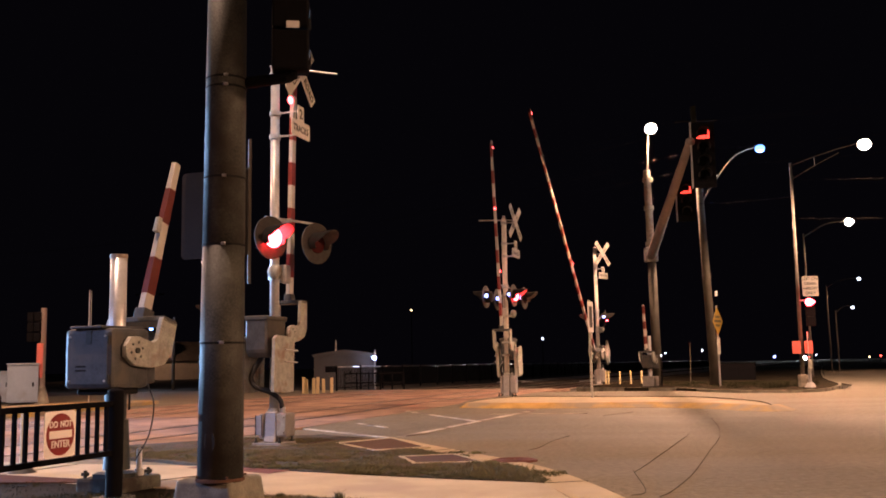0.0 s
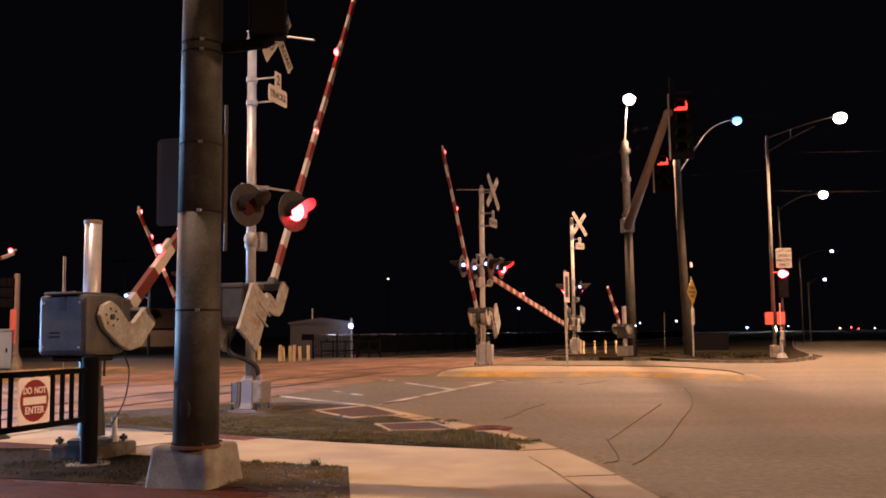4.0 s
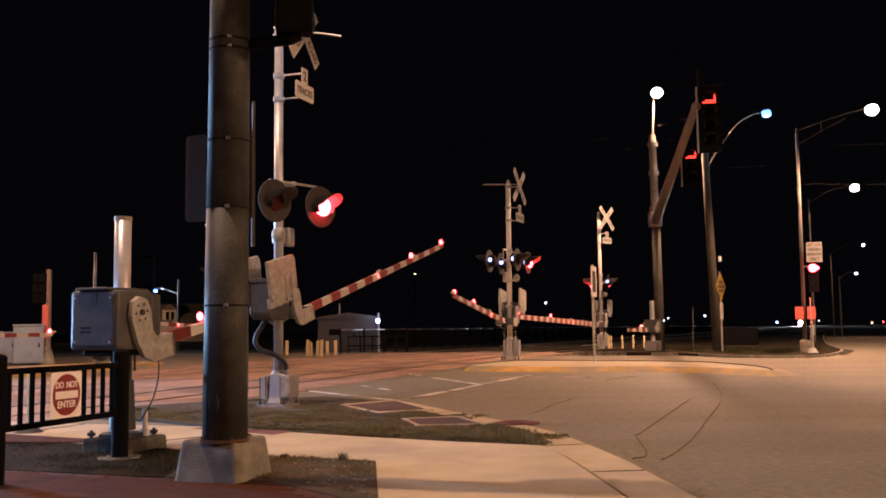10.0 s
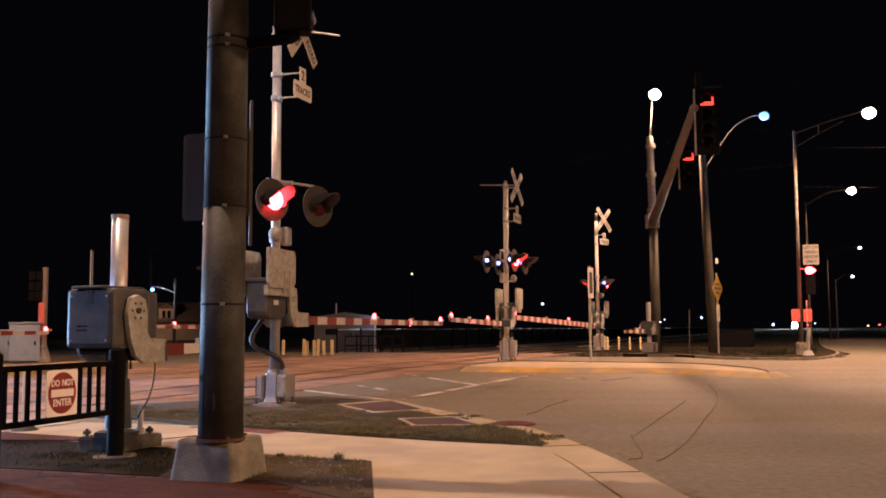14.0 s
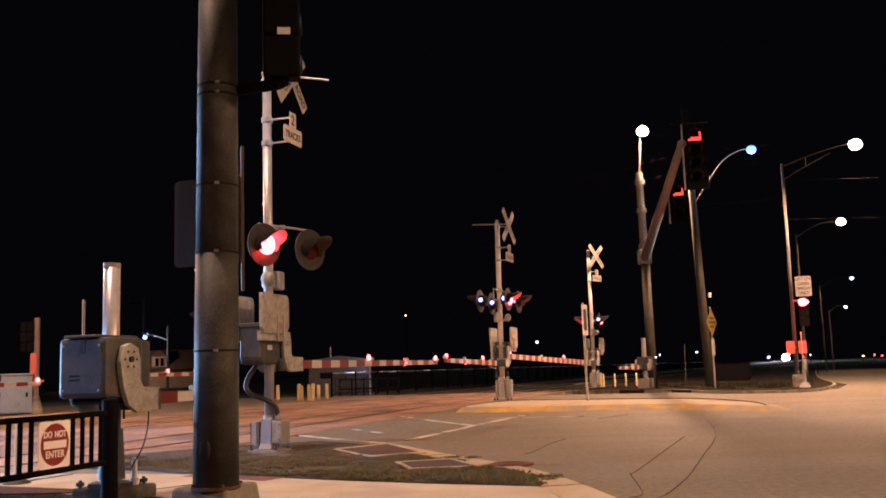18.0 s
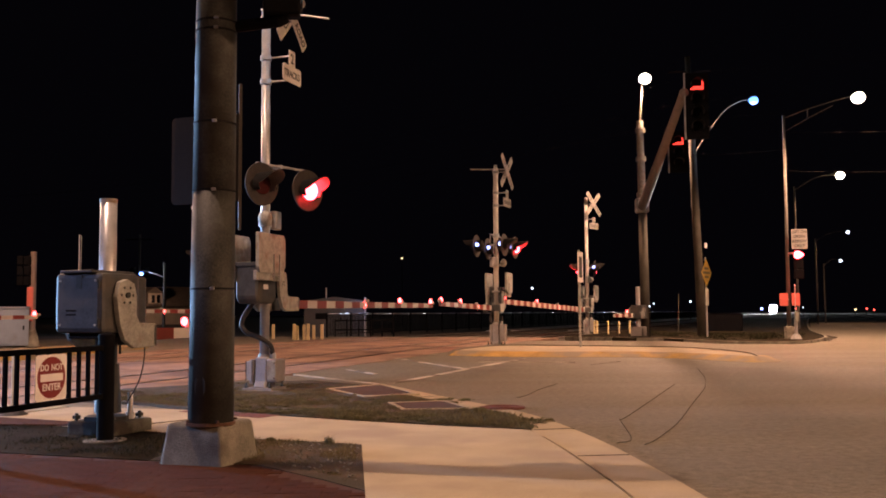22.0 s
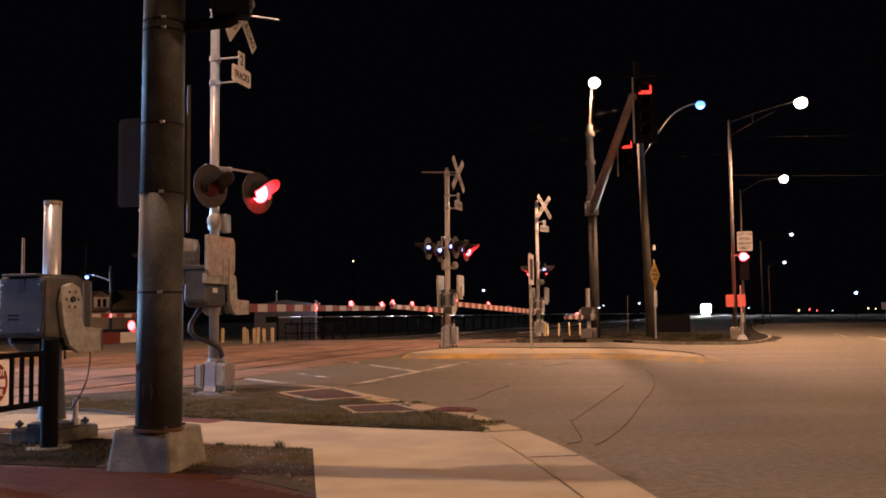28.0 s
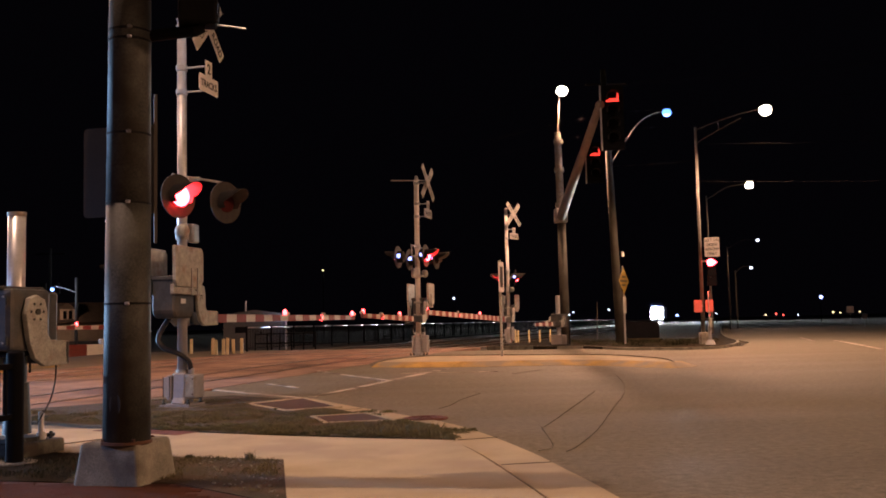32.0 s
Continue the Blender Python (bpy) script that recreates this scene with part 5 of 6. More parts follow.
def far_signal(at, n_sec, az, label, lit=0, sec=0.36):
    s = thing("traffic_signal", pose(*at, 0, 0, az), label, "traffic signal", "signals on the mast arm")
    bm = bmesh.new()
    prism(bm, rounded(0.60, sec * n_sec + 0.28, 0.05), 0.02, 0.03, pose(0, 0, -sec * n_sec / 2))
    part("backplate", bm, M["black"], s)
    bm = bmesh.new()
    box(bm, -0.32, -0.285, -0.01, 0.05, -sec * n_sec - 0.14, 0.14)
    part("mount_strip", bm, M["galv"], s)
    for k in range(n_sec):
        zc = -sec * (k + 0.5)
        bm = bmesh.new()
        box(bm, -0.17, 0.17, 0.03, 0.24, zc - sec / 2 + 0.01, zc + sec / 2 - 0.01, bevel=0.02)
        part("section", bm, M["black"], s)
        bm = bmesh.new()
        ring = []
        for i in range(17):
            a = radians(-20 + 220 * i / 16)
            ring.append([bm.verts.new((q * math.cos(a), y, zc + q * math.sin(a))) for q, y in ((0.148, 0.02), (0.150, -0.26), (0.156, -0.26), (0.156, 0.02))])
        for p, q in zip(ring, ring[1:]):
            for i in range(4):
                bm.faces.new((p[i], p[(i + 1) % 4], q[(i + 1) % 4], q[i]))
        part("visor", bm, M["dullblack"], s)
        bm = bmesh.new()
        tube(bm, (0, 0.018, zc), (0, -0.01, zc), 0.14, seg=24)
        lens = part("lens", bm, M["black"], s)
        if k == lit:
            bm = bmesh.new()
            box(bm, -0.17, 0.15, -0.12, -0.06, zc - 0.128, zc - 0.106)
            box(bm, -0.10, 0.11, -0.12, -0.06, zc - 0.078, zc - 0.060)
            box(bm, 0.120, 0.148, -0.12, -0.06, zc - 0.104, zc + 0.11)
            part("lit_arrow", bm, M["g_arrow"], lens, "glowing red arrow")
    return s


far_signal((6.62, 23.55, 7.18), 4, -6, "four-section traffic signal with a red arrow lit")
far_signal((7.78, 30.0, 6.93), 3, -6, "three-section traffic signal with a red arrow lit")

wp = thing("utility_pole", pose(10.25, 36.75, 0.17), "leaning weathered wood utility pole with a curved lamp arm", "utility pole")
bm = bmesh.new()
tube(bm, (0.05, 0, -0.1), (-0.28, -0.1, 11.2), 0.185, 0.11, seg=20)
part("shaft", bm, M["wood"], wp, smooth=True)
bm = bmesh.new()
tube(bm, (-1.0, 0.0, 10.6), (0.6, -0.2, 10.6), 0.035, seg=8)
part("crossarm", bm, M["dullblack"], wp)
bm = bmesh.new()
sweep(bm, smooth_line([(-0.15, 0, 7.2), (0.35, -0.15, 8.0), (1.0, -0.4, 8.9), (1.55, -0.6, 9.25), (1.95, -0.75, 9.32)], 6), 0.02, 8)
sweep(bm, smooth_line([(-0.18, 0, 8.0), (0.2, -0.15, 8.25), (0.55, -0.22, 8.35)], 3), 0.02, 6)
part("lamp_arm", bm, M["dullsteel"], wp, smooth=True)
luminaire(wp, (12.32, 35.95, 9.47), M["g_blue"], 0.2)
bm = bmesh.new()
tube(bm, (0.24, -0.1, 3.55), (0.24, -0.1, 3.75), 0.06, seg=8)
part("insulator", bm, M["white"], wp)

ds = thing("diamond_sign", pose(10.05, 35.2, 0.26, 0, 0, 54), "yellow diamond warning sign on a thin post", "sign")
bm = bmesh.new()
box(bm, -0.03, 0.03, -0.02, 0.02, 0, 3.0)
part("post", bm, M["galv"], ds)
part("plate", prism(bmesh.new(), [(0, -0.53), (0.53, 0), (0, 0.53), (-0.53, 0)], -0.03, -0.022, pose(0, 0, 2.42)), M["yellowsign"], ds)
bm = bmesh.new()
for zz, w in ((2.58, 0.22), (2.42, 0.38), (2.26, 0.22)):
    box(bm, -w, w, -0.034, -0.031, zz - 0.045, zz + 0.045)
part("lettering", bm, M["ink"], ds)
part("lower_plate", prism(bmesh.new(), rounded(0.32, 0.62, 0.02), -0.03, -0.022, pose(0, 0, 1.5)), M["cast"], ds)

# avenue lamp pole with the turn signal
lp = thing("lamp_pole", pose(12.35, 33.1, 0.17), "slim steel lamp pole with a double bracket arm", "lamp pole")
bm = bmesh.new()
tube(bm, (0, 0, 0), (0.05, 0, 8.05), 0.075, 0.045, seg=20)
part("shaft", bm, M["dullsteel"], lp, smooth=True)
bm = bmesh.new()
sweep(bm, smooth_line([(0.05, 0, 7.95), (0.65, -0.68, 8.12), (1.3, -1.36, 8.26), (1.75, -1.9, 8.3)], 5), 0.02, 8)
sweep(bm, smooth_line([(0.05, 0, 7.45), (0.65, -0.68, 7.8), (1.25, -1.32, 8.1)], 5), 0.015, 8)
tube(bm, (0.65, -0.68, 7.8), (0.65, -0.68, 8.12), 0.018, seg=6)
part("bracket_arm", bm, M["dullsteel"], lp)
luminaire(lp, (14.2, 31.1, 8.43), M["g_sodium"], 0.24)
bm = bmesh.new()
box(bm, -0.14, 0.14, -0.14, 0.14, -0.05, 0.5, bevel=0.03)
part("base_cover", bm, M["oldconcrete"], lp)
gs = thing("left_turn_sign", pose(12.72, 32.85, 3.75, 0, 0, -12), "white regulatory sign beside the turn signal", "sign")
part("plate", prism(bmesh.new(), rounded(0.53, 0.70, 0.03), -0.004, 0.004), M["dimsheet"], gs)
for k, w in enumerate(("LEFT ON", "GREEN", "ARROW", "ONLY")):
    lettering(w, 0.145, Matrix.Translation((0, -0.006, 0.25 - 0.165 * k)) @ FACE_Y, M["ink"], gs, 0.9, 0.003)
ts = thing("turn_signal", pose(12.70, 32.9, 3.36, 0, 0, -12), "three-section signal with its red arrow lit on the lamp pole", "traffic signal")
for k in range(3):
    bm = bmesh.new()
    box(bm, -0.16, 0.16, 0.02, 0.2, -0.34 * k - 0.33, -0.34 * k, bevel=0.02)
    part("section", bm, M["black"], ts)
bm = bmesh.new()
tube(bm, (-0.03, 0.02, -0.165), (-0.03, -0.012, -0.165), 0.135, seg=20)
prism(bm, [(0.06, 0.10), (0.19, 0.0), (0.06, -0.10)], -0.012, 0.01, pose(0, 0, -0.165))
part("lit_arrow", bm, M["g_red"], ts, "glowing red arrow")
bm = bmesh.new()
tube(bm, (-0.35, 0.1, -0.1), (0, 0.1, -0.1), 0.03, seg=8)
part("bracket", bm, M["galv"], ts)
# extra lamp hung below the signal to redden the pole and small signs
lamp("red_pole_fill", (12.42, 32.35, 2.1), 26, (1.0, 0.06, 0.04), 0.12)
for dx in (-0.27, 0.15):
    rs = thing("pole_sign", pose(12.4 + dx, 32.92, 1.62, 0, 0, -8), "small red sign strapped to the lamp pole", "sign", "small signs on the lamp pole")
    part("plate", prism(bmesh.new(), rounded(0.28, 0.44, 0.03), -0.004, 0.004), M["brightred"], rs)
    bm = bmesh.new()
    tube(bm, (0, 0.006, 0), (-dx * 0.7, 0.1, 0), 0.015, seg=6)
    part("strap", bm, M["galv"], rs)

# pedestal of a push button beside it
pb = thing("push_button_post", pose(12.33, 32.4, 0.19), "grey push button post with a flared base", "post")
bm = bmesh.new()
tube(bm, (0, 0, 0), (0, 0, 0.22), 0.22, 0.10, seg=16)
tube(bm, (0, 0, 0.2), (0, 0, 0.75), 0.055, seg=14)
tube(bm, (0, 0, 0.74), (0, 0, 1.95), 0.018, seg=10)
part("post", bm, M["galv"], pb)
bm = bmesh.new()
box(bm, -0.06, 0.06, -0.12, -0.04, 0.65, 1.0, bevel=0.02)
part("button_box", bm, M["cast"], pb)

# dark cabinet in the grass beyond the far corner, and a whip marker beside it
db = thing("utility_box", pose(14.1, 46.3, 0.12, 0, 0, -18), "low black utility box in the dark grass", "utility box")
bm = bmesh.new()
box(bm, -0.85, 0.85, -0.45, 0.45, 0.0, 0.95, bevel=0.04)
body = part("body", bm, M["black"], db)
bm = bmesh.new()
box(bm, -0.88, 0.88, -0.48, 0.48, 0.95, 1.0, bevel=0.02)
part("lid", bm, M["black"], db)
for q in (-0.43, 0.43):
    bm = bmesh.new()
    box(bm, q - 0.38, q + 0.38, -0.462, -0.452, 0.08, 0.88, bevel=0.004)
    part("door", bm, M["black"], body)
wm = thing("whip_marker", pose(11.2, 44.0, 0.12, 0, 1.5, 0), "thin leaning whip marker in the grass", "marker")
bm = bmesh.new()
tube(bm, (0, 0, 0), (0, 0, 1.95), 0.022, 0.012, seg=8)
part("rod", bm, M["wood"], wm)

# far pedestrian gate
fp = thing("pedestrian_gate", pose(8.0, 37.7, 0.2, 0, 0, heading(215)), "small pedestrian gate beside the signal mast", "crossing gate", "crossing gates")
bm = bmesh.new()
tube(bm, (0, 0, 0), (0, 0, 2.05), 0.09, seg=18)
part("mast", bm, M["galv"], fp)
bm = bmesh.new()
box(bm, -0.36, 0.24, -0.24, 0.24, 0.75, 1.3, bevel=0.04)
part("mechanism", bm, M["greybox"], fp)
bm = bmesh.new()
box(bm, -0.25, 0.25, -0.25, 0.25, -0.1, 0.45, bevel=0.03)
part("mast_base", bm, M["alu"], fp)
FP_ARM = [(0, 86), (1, 78), (2, 70), (2.5, 66), (4.5, 50), (6, 37), (7, 26), (8, 15.5), (9, 7.5), (9.8, 0.5), (10.2, 0), (32, 0)]
gate_arm(fp, (0.1, 0, 1.05), 2.25, FP_ARM, 0.28, start=0.5, drop=0.16, lift=0, lamps=((1.0, False),), thick=0.17, weight=0, stripes=0.3)
for k, x in enumerate((6.98, 7.10, 7.60, 8.09, 8.58)):
    b = thing("bollard", pose(x, 42.3, 0.1), "slim pale yellow bollard beside the track", "bollard", "bollards by the far gate")
    bm = bmesh.new()
    tube(bm, (0, 0, 0), (0, 0, 0.72), 0.045, seg=12)
    ball(bm, (0, 0, 0.72), 0.045, 10, (1, 1, 0.4))
    part("post", bm, M["yellowpost"], b)

# ================= BEYOND THE TRACKS =================
for k, (x, y) in enumerate(((-7.93, 41.9), (-7.40, 41.7), (-6.13, 39.4), (-6.02, 39.6), (-5.67, 39.2), (-5.50, 39.1), (-5.42, 40.4), (-5.05, 40.2))):
    b = thing("bollard", pose(x, y, 0.15, 0, (k % 3 - 1) * 1.5, 0), "pale wooden post beside the track", "bollard", "posts by the equipment shed")
    bm = bmesh.new()
    box(bm, -0.06, 0.06, -0.06, 0.06, 0, 0.62 + 0.04 * (k % 3), bevel=0.01)
    part("post", bm, M["yellowpost"], b)

# long black fence along the far track; posts and panels
tf = thing("track_fence", pose(*plan(38, 20.6), 0.17, 0, 0, heading(21.6)), "long black steel fence beside the far track", "fence")
POSTS = 70
for i in range(POSTS):
    bm = bmesh.new()
    box(bm, 2.4 * i - 0.035, 2.4 * i + 0.035, -0.035, 0.035, 0, 1.14)
    part("post", bm, M["black"], tf)
    if i < POSTS - 1:
        bm = bmesh.new()
        tube(bm, (2.4 * i + 0.15, 0, 1.08), (2.4 * i + 2.25, 0, 1.08), 0.036, seg=14)
        part("top_rail", bm, M["fencerail"], tf, "smooth steel top rail", smooth=True)
        bm = bmesh.new()
        box(bm, 2.4 * i + 0.035, 2.4 * i + 2.365, -0.02, 0.02, 0.12, 0.16)
        part("bottom_rail", bm, M["black"], tf)
        bm = bmesh.new()
        for k in range(14):
            x = 2.4 * i + 0.2 + 2.0 * k / 13
            box(bm, x - 0.011, x + 0.011, -0.011, 0.011, 0.14, 1.07)
        tagged(part("railing_infill", bm, M["black"], tf), kind="stuff")

# equipment shed with its bluish wall lamp
sh = thing("equipment_shed", pose(-5.4, 47.9, 0.1, 0, 0, 8), "grey sheet metal equipment shed beside the track", "shed")
bm = bmesh.new()
box(bm, -1.5, 1.5, -0.9, 0.9, 0, 1.72)
part("wall", bm, M["bungalow"], sh)
bm = bmesh.new()
prism(bm, [(-1.6, 1.72), (1.6, 1.72), (1.6, 1.80), (0, 2.02), (-1.6, 1.80)], -1.0, 1.0)
part("roof", bm, M["bungalow"], sh)
bm = bmesh.new()
box(bm, 0.2, 0.95, -0.93, -0.9, 0.1, 1.6)
door = part("door", bm, M["bungalow"], sh)
bm = bmesh.new()
box(bm, 0.28, 0.34, -0.96, -0.93, 0.8, 0.95)
part("door_handle", bm, M["black"], door)
bm = bmesh.new()
box(bm, -0.95, -0.4, -0.915, -0.9, 0.9, 1.2)
part("vent", bm, M["black"], sh)
bm = bmesh.new()
tube(bm, (-0.4, 0, 1.9), (-0.4, 0, 2.5), 0.03, seg=8)
part("vent_pipe", bm, M["galv"], sh)
wl = thing("wall_lamp", pose(-3.75, 46.7, 1.68), "bluish white security lamp beside the shed", "lamp")
part("lens", ball(bmesh.new(), (0, 0, 0), 0.12, 14), M["g_cold"], wl, smooth=True)
bm = bmesh.new()
tube(bm, (0, 0.12, 0.06), (0, 0.45, 0.1), 0.03, seg=8)
tube(bm, (0, 0.45, -1.55), (0, 0.45, 0.4), 0.045, seg=10)
part("post", bm, M["galv"], wl)
lamp("security_light", (-3.75, 46.45, 1.75), 28, WHITE_BLUE, 0.12)
# low fence beside the shed
lf = thing("low_fence", pose(-4.9, 43.9, 0.15, 0, 0, 8), "low dark fence before the shed", "fence")
for i in range(6):
    bm = bmesh.new()
    box(bm, 0.55 * i - 0.03, 0.55 * i + 0.03, -0.03, 0.03, 0, 0.85)
    part("post", bm, M["black"], lf)
for zz in (0.35, 0.78):
    bm = bmesh.new()
    box(bm, 0, 2.75, -0.02, 0.02, zz - 0.03, zz + 0.03)
    part("rail", bm, M["black"], lf)

# house with a dormer
hx, hy = -39.0, 134.5
hs = thing("house", pose(hx, hy, 0, 0, 0, 8), "pale house with a dark gabled roof and a dormer", "house")
bm = bmesh.new()
box(bm, -5, 7, -3.5, 3.5, 0, 2.7)
part("wall", bm, M["housewall"], hs)
bm = bmesh.new()
prism(bm, [(-4.0, 2.6), (4.0, 2.6), (0, 5.4)], -5.4, 7.4, pose(0, 0, 0, 0, 0, 90) @ pose(0, 0, 0))
part("roof", bm, M["roof"], hs)
bm = bmesh.new()
box(bm, -2.2, -0.2, -3.4, -1.0, 2.7, 4.5)
dm = part("dormer", bm, M["housewall"], hs)
bm = bmesh.new()
prism(bm, [(-2.45, 4.45), (0.05, 4.45), (-1.2, 5.3)], -3.6, -0.6)
part("dormer_roof", bm, M["roof"], dm)
for x in (-1.75, -1.05):
    bm = bmesh.new()
    box(bm, x, x + 0.45, -3.45, -3.38, 3.1, 4.2)
    part("window", bm, M["glass"], dm)
# added lamp in the open, no such source known, brightens the house front
lamp("house_fill", (hx - 3, hy - 9, 5.5), 700, SODIUM, 0.3)

# far signal heads, mast and control cabinets at the other side of the crossing
sl = thing("signal_mast", pose(-14.35, 33.05, 0.17), "red-lit signal mast with two dark signal heads seen from behind", "signal mast")
bm = bmesh.new()
tube(bm, (0, 0, 0), (0, 0, 3.35), 0.10, seg=16)
part("mast", bm, M["brownarm"], sl)
bm = bmesh.new()
tube(bm, (0, 0, 0), (0, 0, 0.6), 0.28, 0.12, seg=16)
part("base", bm, M["oldconcrete"], sl)
for dx in (-0.38, -0.14):
    for k in range(3):
        bm = bmesh.new()
        box(bm, dx - 0.13, dx + 0.10, -0.2, 0.1, 2.15 + 0.36 * k, 2.48 + 0.36 * k, bevel=0.03)
        part("signal_section", bm, M["black"], sl)
bm = bmesh.new()
box(bm, -0.16, 0.06, -0.14, -0.08, 0.9, 2.1, bevel=0.02)
part("panel", bm, M["brightred"], sl, "red panel")
for i, (x, y, w, h) in enumerate(((-14.95, 32.9, 1.0, 1.35), (-16.2, 33.6, 1.0, 1.1))):
    cb = thing("control_cabinet", pose(x, y, 0.17, 0, 0, 24), "pale aluminium control cabinet beside the track", "cabinet", "control cabinets")
    bm = bmesh.new()
    box(bm, -w / 2, w / 2, -0.35, 0.35, 0.05, h, bevel=0.03)
    part("body", bm, M["bluelit"], cb)
    bm = bmesh.new()
    box(bm, -w / 2 - 0.03, w / 2 + 0.03, -0.4, 0.4, h, h + 0.06, bevel=0.02)
    part("roof", bm, M["bluelit"], cb)
    bm = bmesh.new()
    box(bm, -w / 2 + 0.06, w / 2 - 0.06, -0.37, -0.352, 0.12, h - 0.08, bevel=0.004)
    dr = part("door", bm, M["bluelit"], cb)
    bm = bmesh.new()
    box(bm, w / 2 - 0.2, w / 2 - 0.14, -0.40, -0.37, 0.6, 0.75)
    part("handle", bm, M["black"], dr)

for (x, y, top, arm, label) in ((-16.95, 57.6, 4.4, True, "slim lamp pole with a bluish lamp beyond the tracks"), (-21.4, 66.7, 7.0, False, "dark wooden utility pole with a crossarm")):
    p = thing("utility_pole", pose(x, y, 0.1), label, "utility pole")
    bm = bmesh.new()
    tube(bm, (0, 0, 0), (0, 0, top), 0.10, 0.08, seg=12)
    part("shaft", bm, M["wood"], p)
    bm = bmesh.new()
    if arm:
        sweep(bm, smooth_line([(0, 0, top - 0.9), (-0.6, -0.2, top - 0.65), (-1.2, -0.4, top - 0.5)], 4), 0.03, 8)
    else:
        tube(bm, (-1.0, 0, top - 0.4), (1.0, 0, top - 0.4), 0.06, seg=8)
        for xx in (-0.45, 0.45):
            part("transformer", tube(bmesh.new(), (xx, 0, top - 3.2), (xx, 0, top - 2.4), 0.22, seg=12), M["dullblack"], p)
    part("arm", bm, M["galv"] if arm else M["dullblack"], p)
    if arm:
        luminaire(p, (-18.2, 57.1, 3.85), M["g_blue"], 0.13)
lamp("bluish_light", (-18.2, 56.8, 3.6), 260, WHITE_BLUE, 0.15)
ae = thing("aerial_mast", pose(-10.74, 28.0, 0.15), "slim pale aerial mast", "mast")
bm = bmesh.new()
tube(bm, (0, 0, 0), (0, 0, 3.5), 0.012, 0.008, seg=10)
part("mast", bm, M["galv"], ae)

# ---- far lights down the avenue and round about ----
FAR = ((68.1, 133.6, 3.84, 0.42, "g_cold"), (72.5, 186.4, 2.0, 0.22, "g_farwhite"), (78.3, 205.6, 1.75, 0.35, "g_farred"), (108.6, 225.2, 1.4, 0.3, "g_farwhite"),
       (103.9, 227.4, 1.7, 0.4, "g_farred"), (105.4, 226.7, 1.4, 0.35, "g_farred"), (115.8, 221.5, 1.75, 0.4, "g_farwarm"), (101.6, 228.4, 1.5, 0.4, "g_farwarm"), (97.7, 283.7, 2.1, 0.55, "g_cold"), (26.8, 117.0, 2.3, 0.16, "g_farwhite"),
       (31.1, 115.9, 2.5, 0.2, "g_farwhite"), (8.3, 37.0, 1.45, 0.05, "g_farwhite"), (7.9, 79.6, 3.35, 0.17, "g_farwhite"), (-3.6, 89.9, 6.6, 0.16, "g_farwarm"), (120.0, 226.0, 1.6, 0.35, "g_farwarm"), (124.0, 224.0, 1.8, 0.35, "g_farwarm"), (-9.4, 27.6, 2.45, 0.03, "g_farwhite"))
for x, y, z, r, key in FAR:
    t = thing("distant_lamp", Matrix.Translation((x, y, z)), "small distant lamp in the dark", "lamp", "distant lamps")
    part("lens", ball(bmesh.new(), (0, 0, 0), r * 0.6, 10), M[key], t)
    bm = bmesh.new()
    tube(bm, (0, r * 0.7, -z - 0.1), (0, r * 0.7, 0), 0.03 + r * 0.1, seg=6)
    part("post", bm, M["dullblack"], t)
for x, y, top, hx_, hy_, hz_ in ((19.7, 51.35, 8.0, 21.9, 50.5, 8.7), (30.0, 74.2, 6.9, 32.2, 73.2, 7.5), (33.0, 80.0, 5.2, 34.2, 79.4, 5.6)):
    p = thing("lamp_pole", pose(x, y, 0.1), "slim grey lamp pole down the avenue", "lamp pole", "avenue lamp poles")
    bm = bmesh.new()
    tube(bm, (0, 0, 0), (0, 0, top), 0.07, 0.045, seg=12)
    part("shaft", bm, M["dullsteel"], p)
    bm = bmesh.new()
    sweep(bm, smooth_line([(0, 0, top - 0.2), ((hx_ - x) * 0.5, (hy_ - y) * 0.5, (top + hz_) / 2 + 0.1), (hx_ - x, hy_ - y, hz_ - 0.15)], 5), 0.03, 8)
    part("bracket_arm", bm, M["dullsteel"], p)
    luminaire(p, (hx_, hy_, hz_ - 0.08), M["g_sodium" if hx_ < 25 else "g_farwhite"], 0.26 if hx_ < 25 else 0.16)
for x, y, z, w, label in ((42.9, 79.1, 1.6, 0.62, "distant pale square sign beside the avenue"), (39.0, 69.8, 1.0, 0.4, "distant low sign beside the avenue")):
    s = thing("road_sign", pose(x, y, 0, 0, 0, -25), label, "sign")
    part("plate", prism(bmesh.new(), rounded(w, w, 0.03), -0.01, 0.01, pose(0, 0, z)), M["white"], s)
    bm = bmesh.new()
    tube(bm, (0, 0.02, 0), (0, 0.02, z), 0.03, seg=8)
    part("post", bm, M["galv"], s)
lamp("avenue_light", (32.2, 73.2, 7.2), 1200, SODIUM, 0.3, ((32.2, 73.21, 0), 160))

# ---- overhead wires ----
def wire(a, b, sag, r=0.004):
    a, b = Vector(a), Vector(b)
    pts = [a.lerp(b, k / 14) - Vector((0, 0, sag * 4 * (k / 14) * (1 - k / 14))) for k in range(15)]
    bm = bmesh.new()
    sweep(bm, pts, r, 5)
    tagged(part("overhead_wire", bm, M["cable"]), "dark overhead wire between the poles", "wire", "overhead wires")


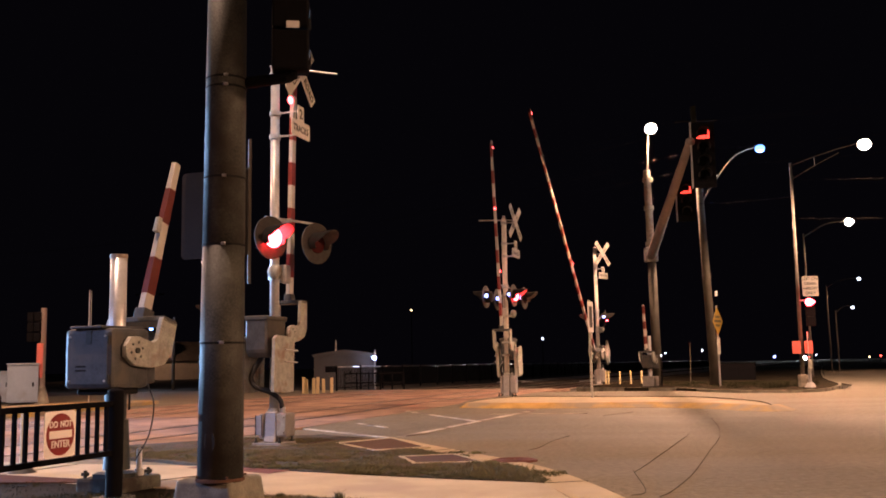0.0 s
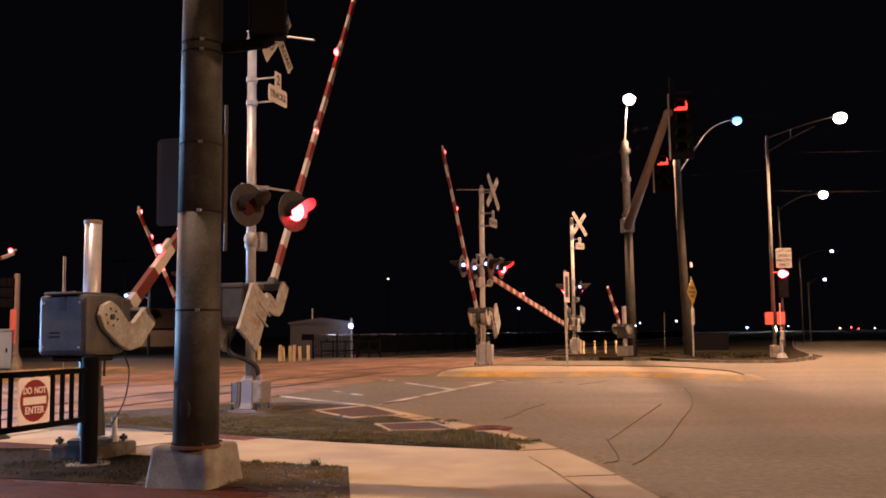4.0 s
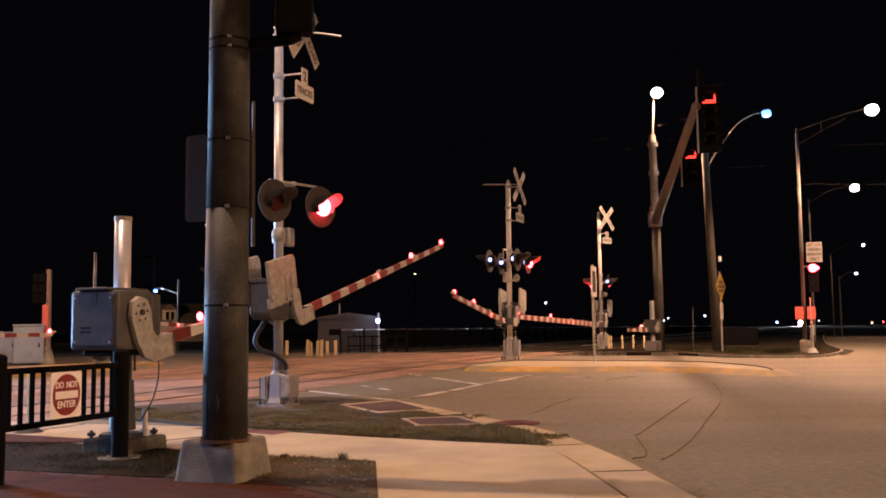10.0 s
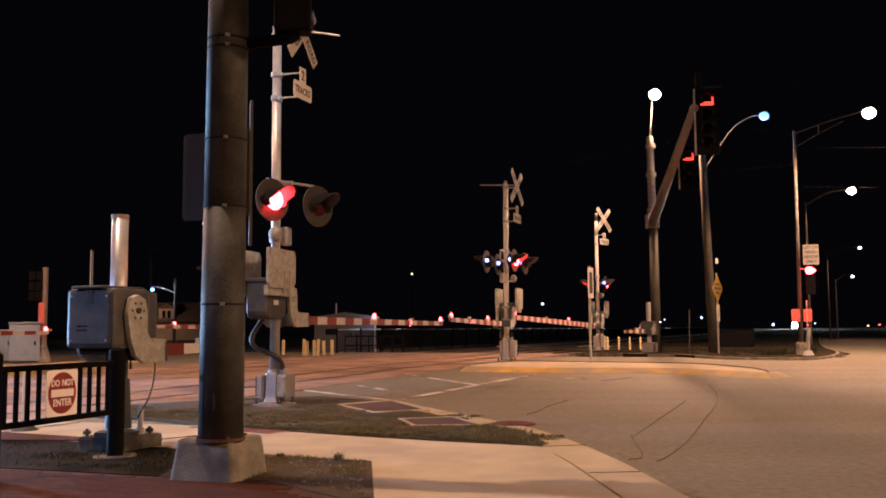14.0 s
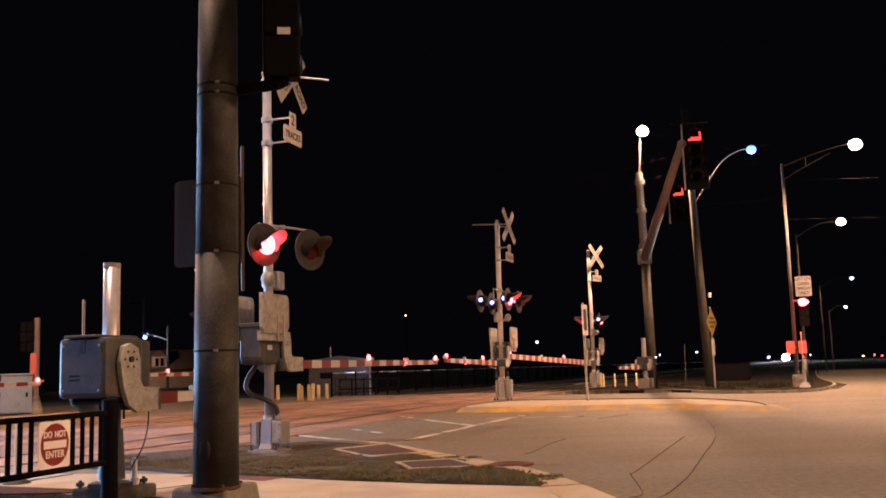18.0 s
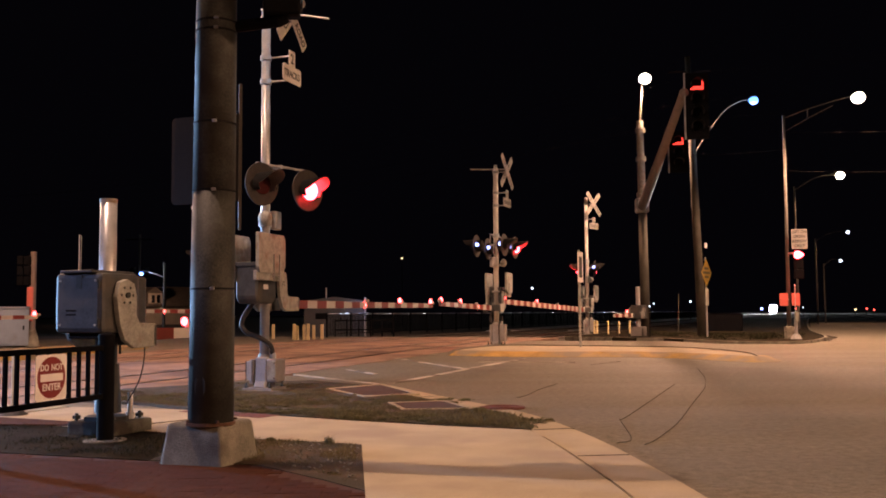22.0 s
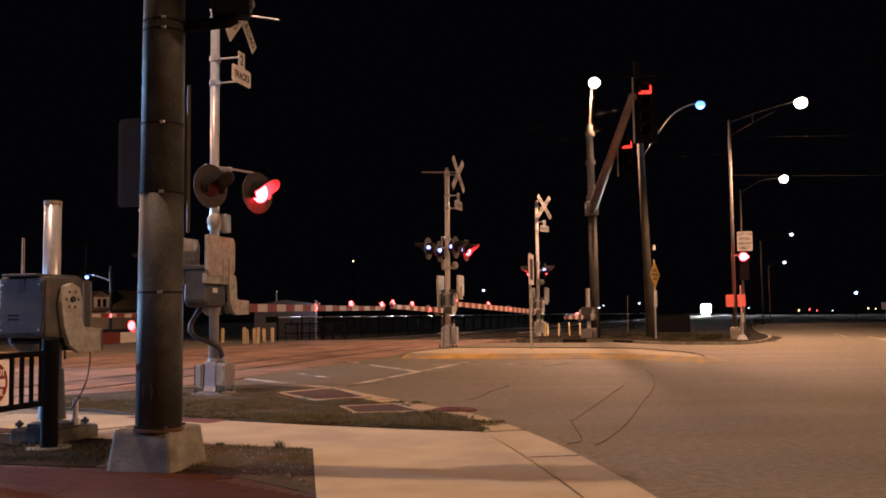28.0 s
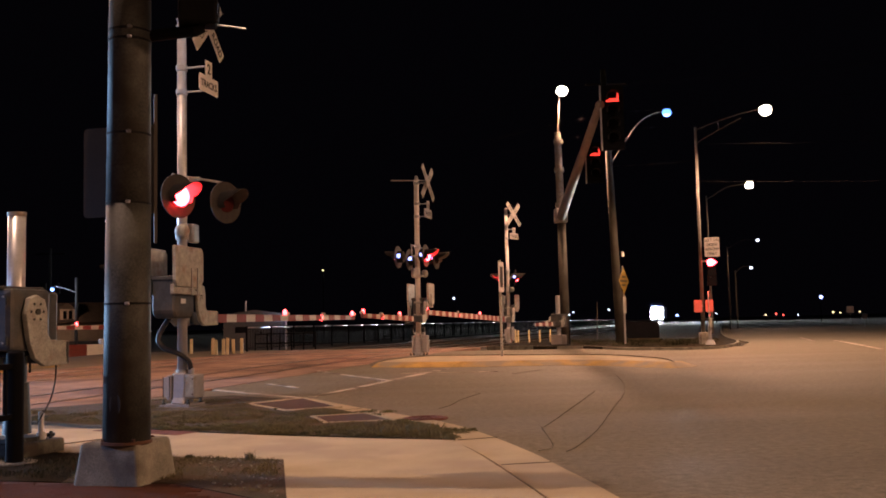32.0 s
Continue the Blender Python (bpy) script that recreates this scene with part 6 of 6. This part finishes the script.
for dz, dx in ((10.7, -1.1), (10.7, 0.6), (9.6, 0.1), (8.9, 0.1)):
    wire((10.0 + dx, 36.7, dz), (34.0, 26.0, dz + 0.8), 0.5)
    wire((10.0 + dx, 36.7, dz), (-30.0, 62.0, dz - 1.5), 0.9)
wire((10.0, 36.6, 7.4), (12.5, 33.1, 7.0), 0.05, 0.01)
wire((12.4, 33.1, 7.6), (40.0, 25.0, 7.9), 0.5)
wire((12.4, 33.1, 6.2), (40.0, 25.0, 6.0), 0.4)

# ---- the approaching locomotive on the far track ----
TRAIN_N = 16.9
tr = thing("locomotive", pose(*plan(900, TRAIN_N), 0.1, 0, 0, heading(21.6)), "dark locomotive with blazing headlights", "locomotive")
# local -x is its front
bm = bmesh.new()
box(bm, 2.4, 18.0, -1.5, 1.5, 1.2, 4.3, bevel=0.08)
part("hood", bm, M["loco"], tr)
bm = bmesh.new()
prism(bm, [(-0.1, 1.0), (0.0, 2.7), (1.0, 2.9), (1.5, 4.4), (2.6, 4.5), (2.6, 1.0)], -1.5, 1.5)
cab_ = part("cab", bm, M["loco"], tr)
for sy in (-0.95, 0.15):
    bm = bmesh.new()
    box(bm, 1.02, 1.5, sy, sy + 0.8, 3.2, 4.1, pose(0, 0, 0))
    part("windscreen", bm, M["glass"], cab_)
bm = bmesh.new()
prism(bm, [(-0.5, 0.3), (-0.1, 1.1), (0.2, 1.1), (0.2, 0.3)], -1.45, 1.45)
part("pilot", bm, M["black"], tr)
bm = bmesh.new()
box(bm, -0.1, 18.4, -1.45, 1.45, 0.95, 1.2)
part("deck", bm, M["black"], tr)
for x in (2.2, 4.2, 6.2, 12.0, 14.0, 16.0):
    for sy in (-0.78, 0.66):
        bm = bmesh.new()
        tube(bm, (x, sy, 0.52), (x, sy + 0.12, 0.52), 0.5, seg=20)
        part("wheel", bm, M["black"], tr)
# discs far wider than real lenses, standing in for the headlights' glare
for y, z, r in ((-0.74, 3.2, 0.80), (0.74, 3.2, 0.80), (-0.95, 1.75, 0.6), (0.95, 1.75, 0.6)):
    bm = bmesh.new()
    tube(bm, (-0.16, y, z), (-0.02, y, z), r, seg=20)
    part("headlight", bm, M["g_head"], tr, "white headlight disc, oversized to stand in for its glare")
rows = []
for k in range(17):
    t = 2.0 * k
    delta = 0.12 + 1.0 / (0.275 + 0.0265 * (32 - t))
    rows.append((t, pose(*plan(TRAIN_N / math.tan(radians(delta)), TRAIN_N), 0.1, 0, 0, heading(21.6))))
MOVES.append((tr, rows))

# ---- unseen lamps behind and beside the camera, some set by shadows, some added fill ----
def unseen_lamp(x, y, top, hx_, hy_, watts, colour, key, label, aim=None):
    p = thing("unseen_lamp", pose(x, y, 0.0), label, "street lamp", "street lamps at the corner")
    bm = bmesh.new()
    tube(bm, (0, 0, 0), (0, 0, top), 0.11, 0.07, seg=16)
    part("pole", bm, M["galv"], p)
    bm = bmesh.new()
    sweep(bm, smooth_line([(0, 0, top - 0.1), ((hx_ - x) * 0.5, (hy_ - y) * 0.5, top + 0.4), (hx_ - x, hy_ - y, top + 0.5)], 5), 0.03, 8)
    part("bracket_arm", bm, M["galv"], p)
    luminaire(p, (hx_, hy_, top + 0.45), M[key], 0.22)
    lamp("unseen_light", (hx_, hy_, top + 0.1), watts, colour, 0.14, aim or ((hx_, hy_ + 0.01, 0), 165))


unseen_lamp(25.0, 3.4, 11.2, 22.6, 4.5, 17500, (1.0, 0.53, 0.31), "g_sodium", "unseen steel street lamp across the avenue, set by shadows", aim=((22.6, 4.51, 0), 161, 0.12))
# added fill, no such source known; brightens what faces the camera
unseen_lamp(13.0, -14.5, 10.2, 11.0, -13.5, 7500, (1.0, 0.53, 0.31), "g_sodium", "added fill lamp on a street lamp pole further down the avenue", aim=((11.0, -13.49, 0), 158, 0.12))
unseen_lamp(-9.0, 8.0, 13.5, -6.6, 8.83, 7700, (1.0, 0.61, 0.43), "g_sodium", "unseen steel street lamp with a long arm over the corner, set by shadows")
# added fill, no such source known; brightens the crossing and its masts
unseen_lamp(-16.5, 25.0, 10.0, -14.6, 24.0, 6600, (1.0, 0.53, 0.33), "g_sodium", "added fill lamp on a street lamp pole beside the far track")
# two unseen blue lamps, added for cool edges and left-hand faces
unseen_lamp(-32.0, 28.0, 2.3, -30.0, 27.0, 75000, (0.34, 0.60, 1.0), "g_blue", "unseen low bluish floodlight added for the blue left edges", aim=((-3.0, 12.5, 2.9), 46))
unseen_lamp(-17.5, 3.0, 6.0, -16.0, 3.5, 5000, (0.36, 0.50, 1.0), "g_blue", "unseen bluish lamp added to tint left faces by the plaza")



# ---- red pavers nearest the camera, a piece each ----
bed = tagged(new("paver_field"), "small red pavers laid in a running bond", "pavement", kind="structure")
pm = bmesh.new()
box(pm, -0.0992, 0.0992, -0.0492, 0.0492, -0.05, 0.015, bevel=0.002)
paver_mesh = bpy.data.meshes.new("paver")
pm.to_mesh(paver_mesh)
pm.free()
paver_mesh.materials.append(M["paver"])
rng = random.Random(4)
rest = []
count = 0
plaza_near = [(-9, 4.62), (-0.46, 4.62), (-0.50, 6.40), (-0.83, 6.81), (-1.46, 7.54), (-2.3, 7.78), (-3.8, 8.3), (-4.8, 8.55), (-9, 8.4)]
for j in range(38):
    for i in range(46):
        x = -9.0 + 0.2 * i + (0.1 if j % 2 else 0)
        y = 4.68 + 0.1 * j
        if not inside(x, y, plaza_near) or not inside(x + 0.1, y + 0.05, plaza_near):
            continue
        m = pose(x, y, 0.002 + rng.uniform(-0.0007, 0.0007), rng.uniform(-0.15, 0.15), rng.uniform(-0.15, 0.15), rng.uniform(-0.2, 0.2))
        if -3.6 < x < -0.5 and y > 5.7 and count < 300:
            ob = new("paver", paver_mesh)
            ob.parent = bed
            ob.matrix_local = m
            count += 1
        else:
            rest.append(m)
pm = bmesh.new()
for m in rest:
    g = bmesh.ops.create_cube(pm, size=1.0, matrix=m @ Matrix.Translation((0, 0, -0.01)) @ Matrix.Diagonal((0.198, 0.098, 0.05, 1)))
tagged(part("pavers", pm, M["paver"], bed), kind="stuff")


def motions():
    for ob, rows in MOVES:
        walk(ob, rows)


motions()
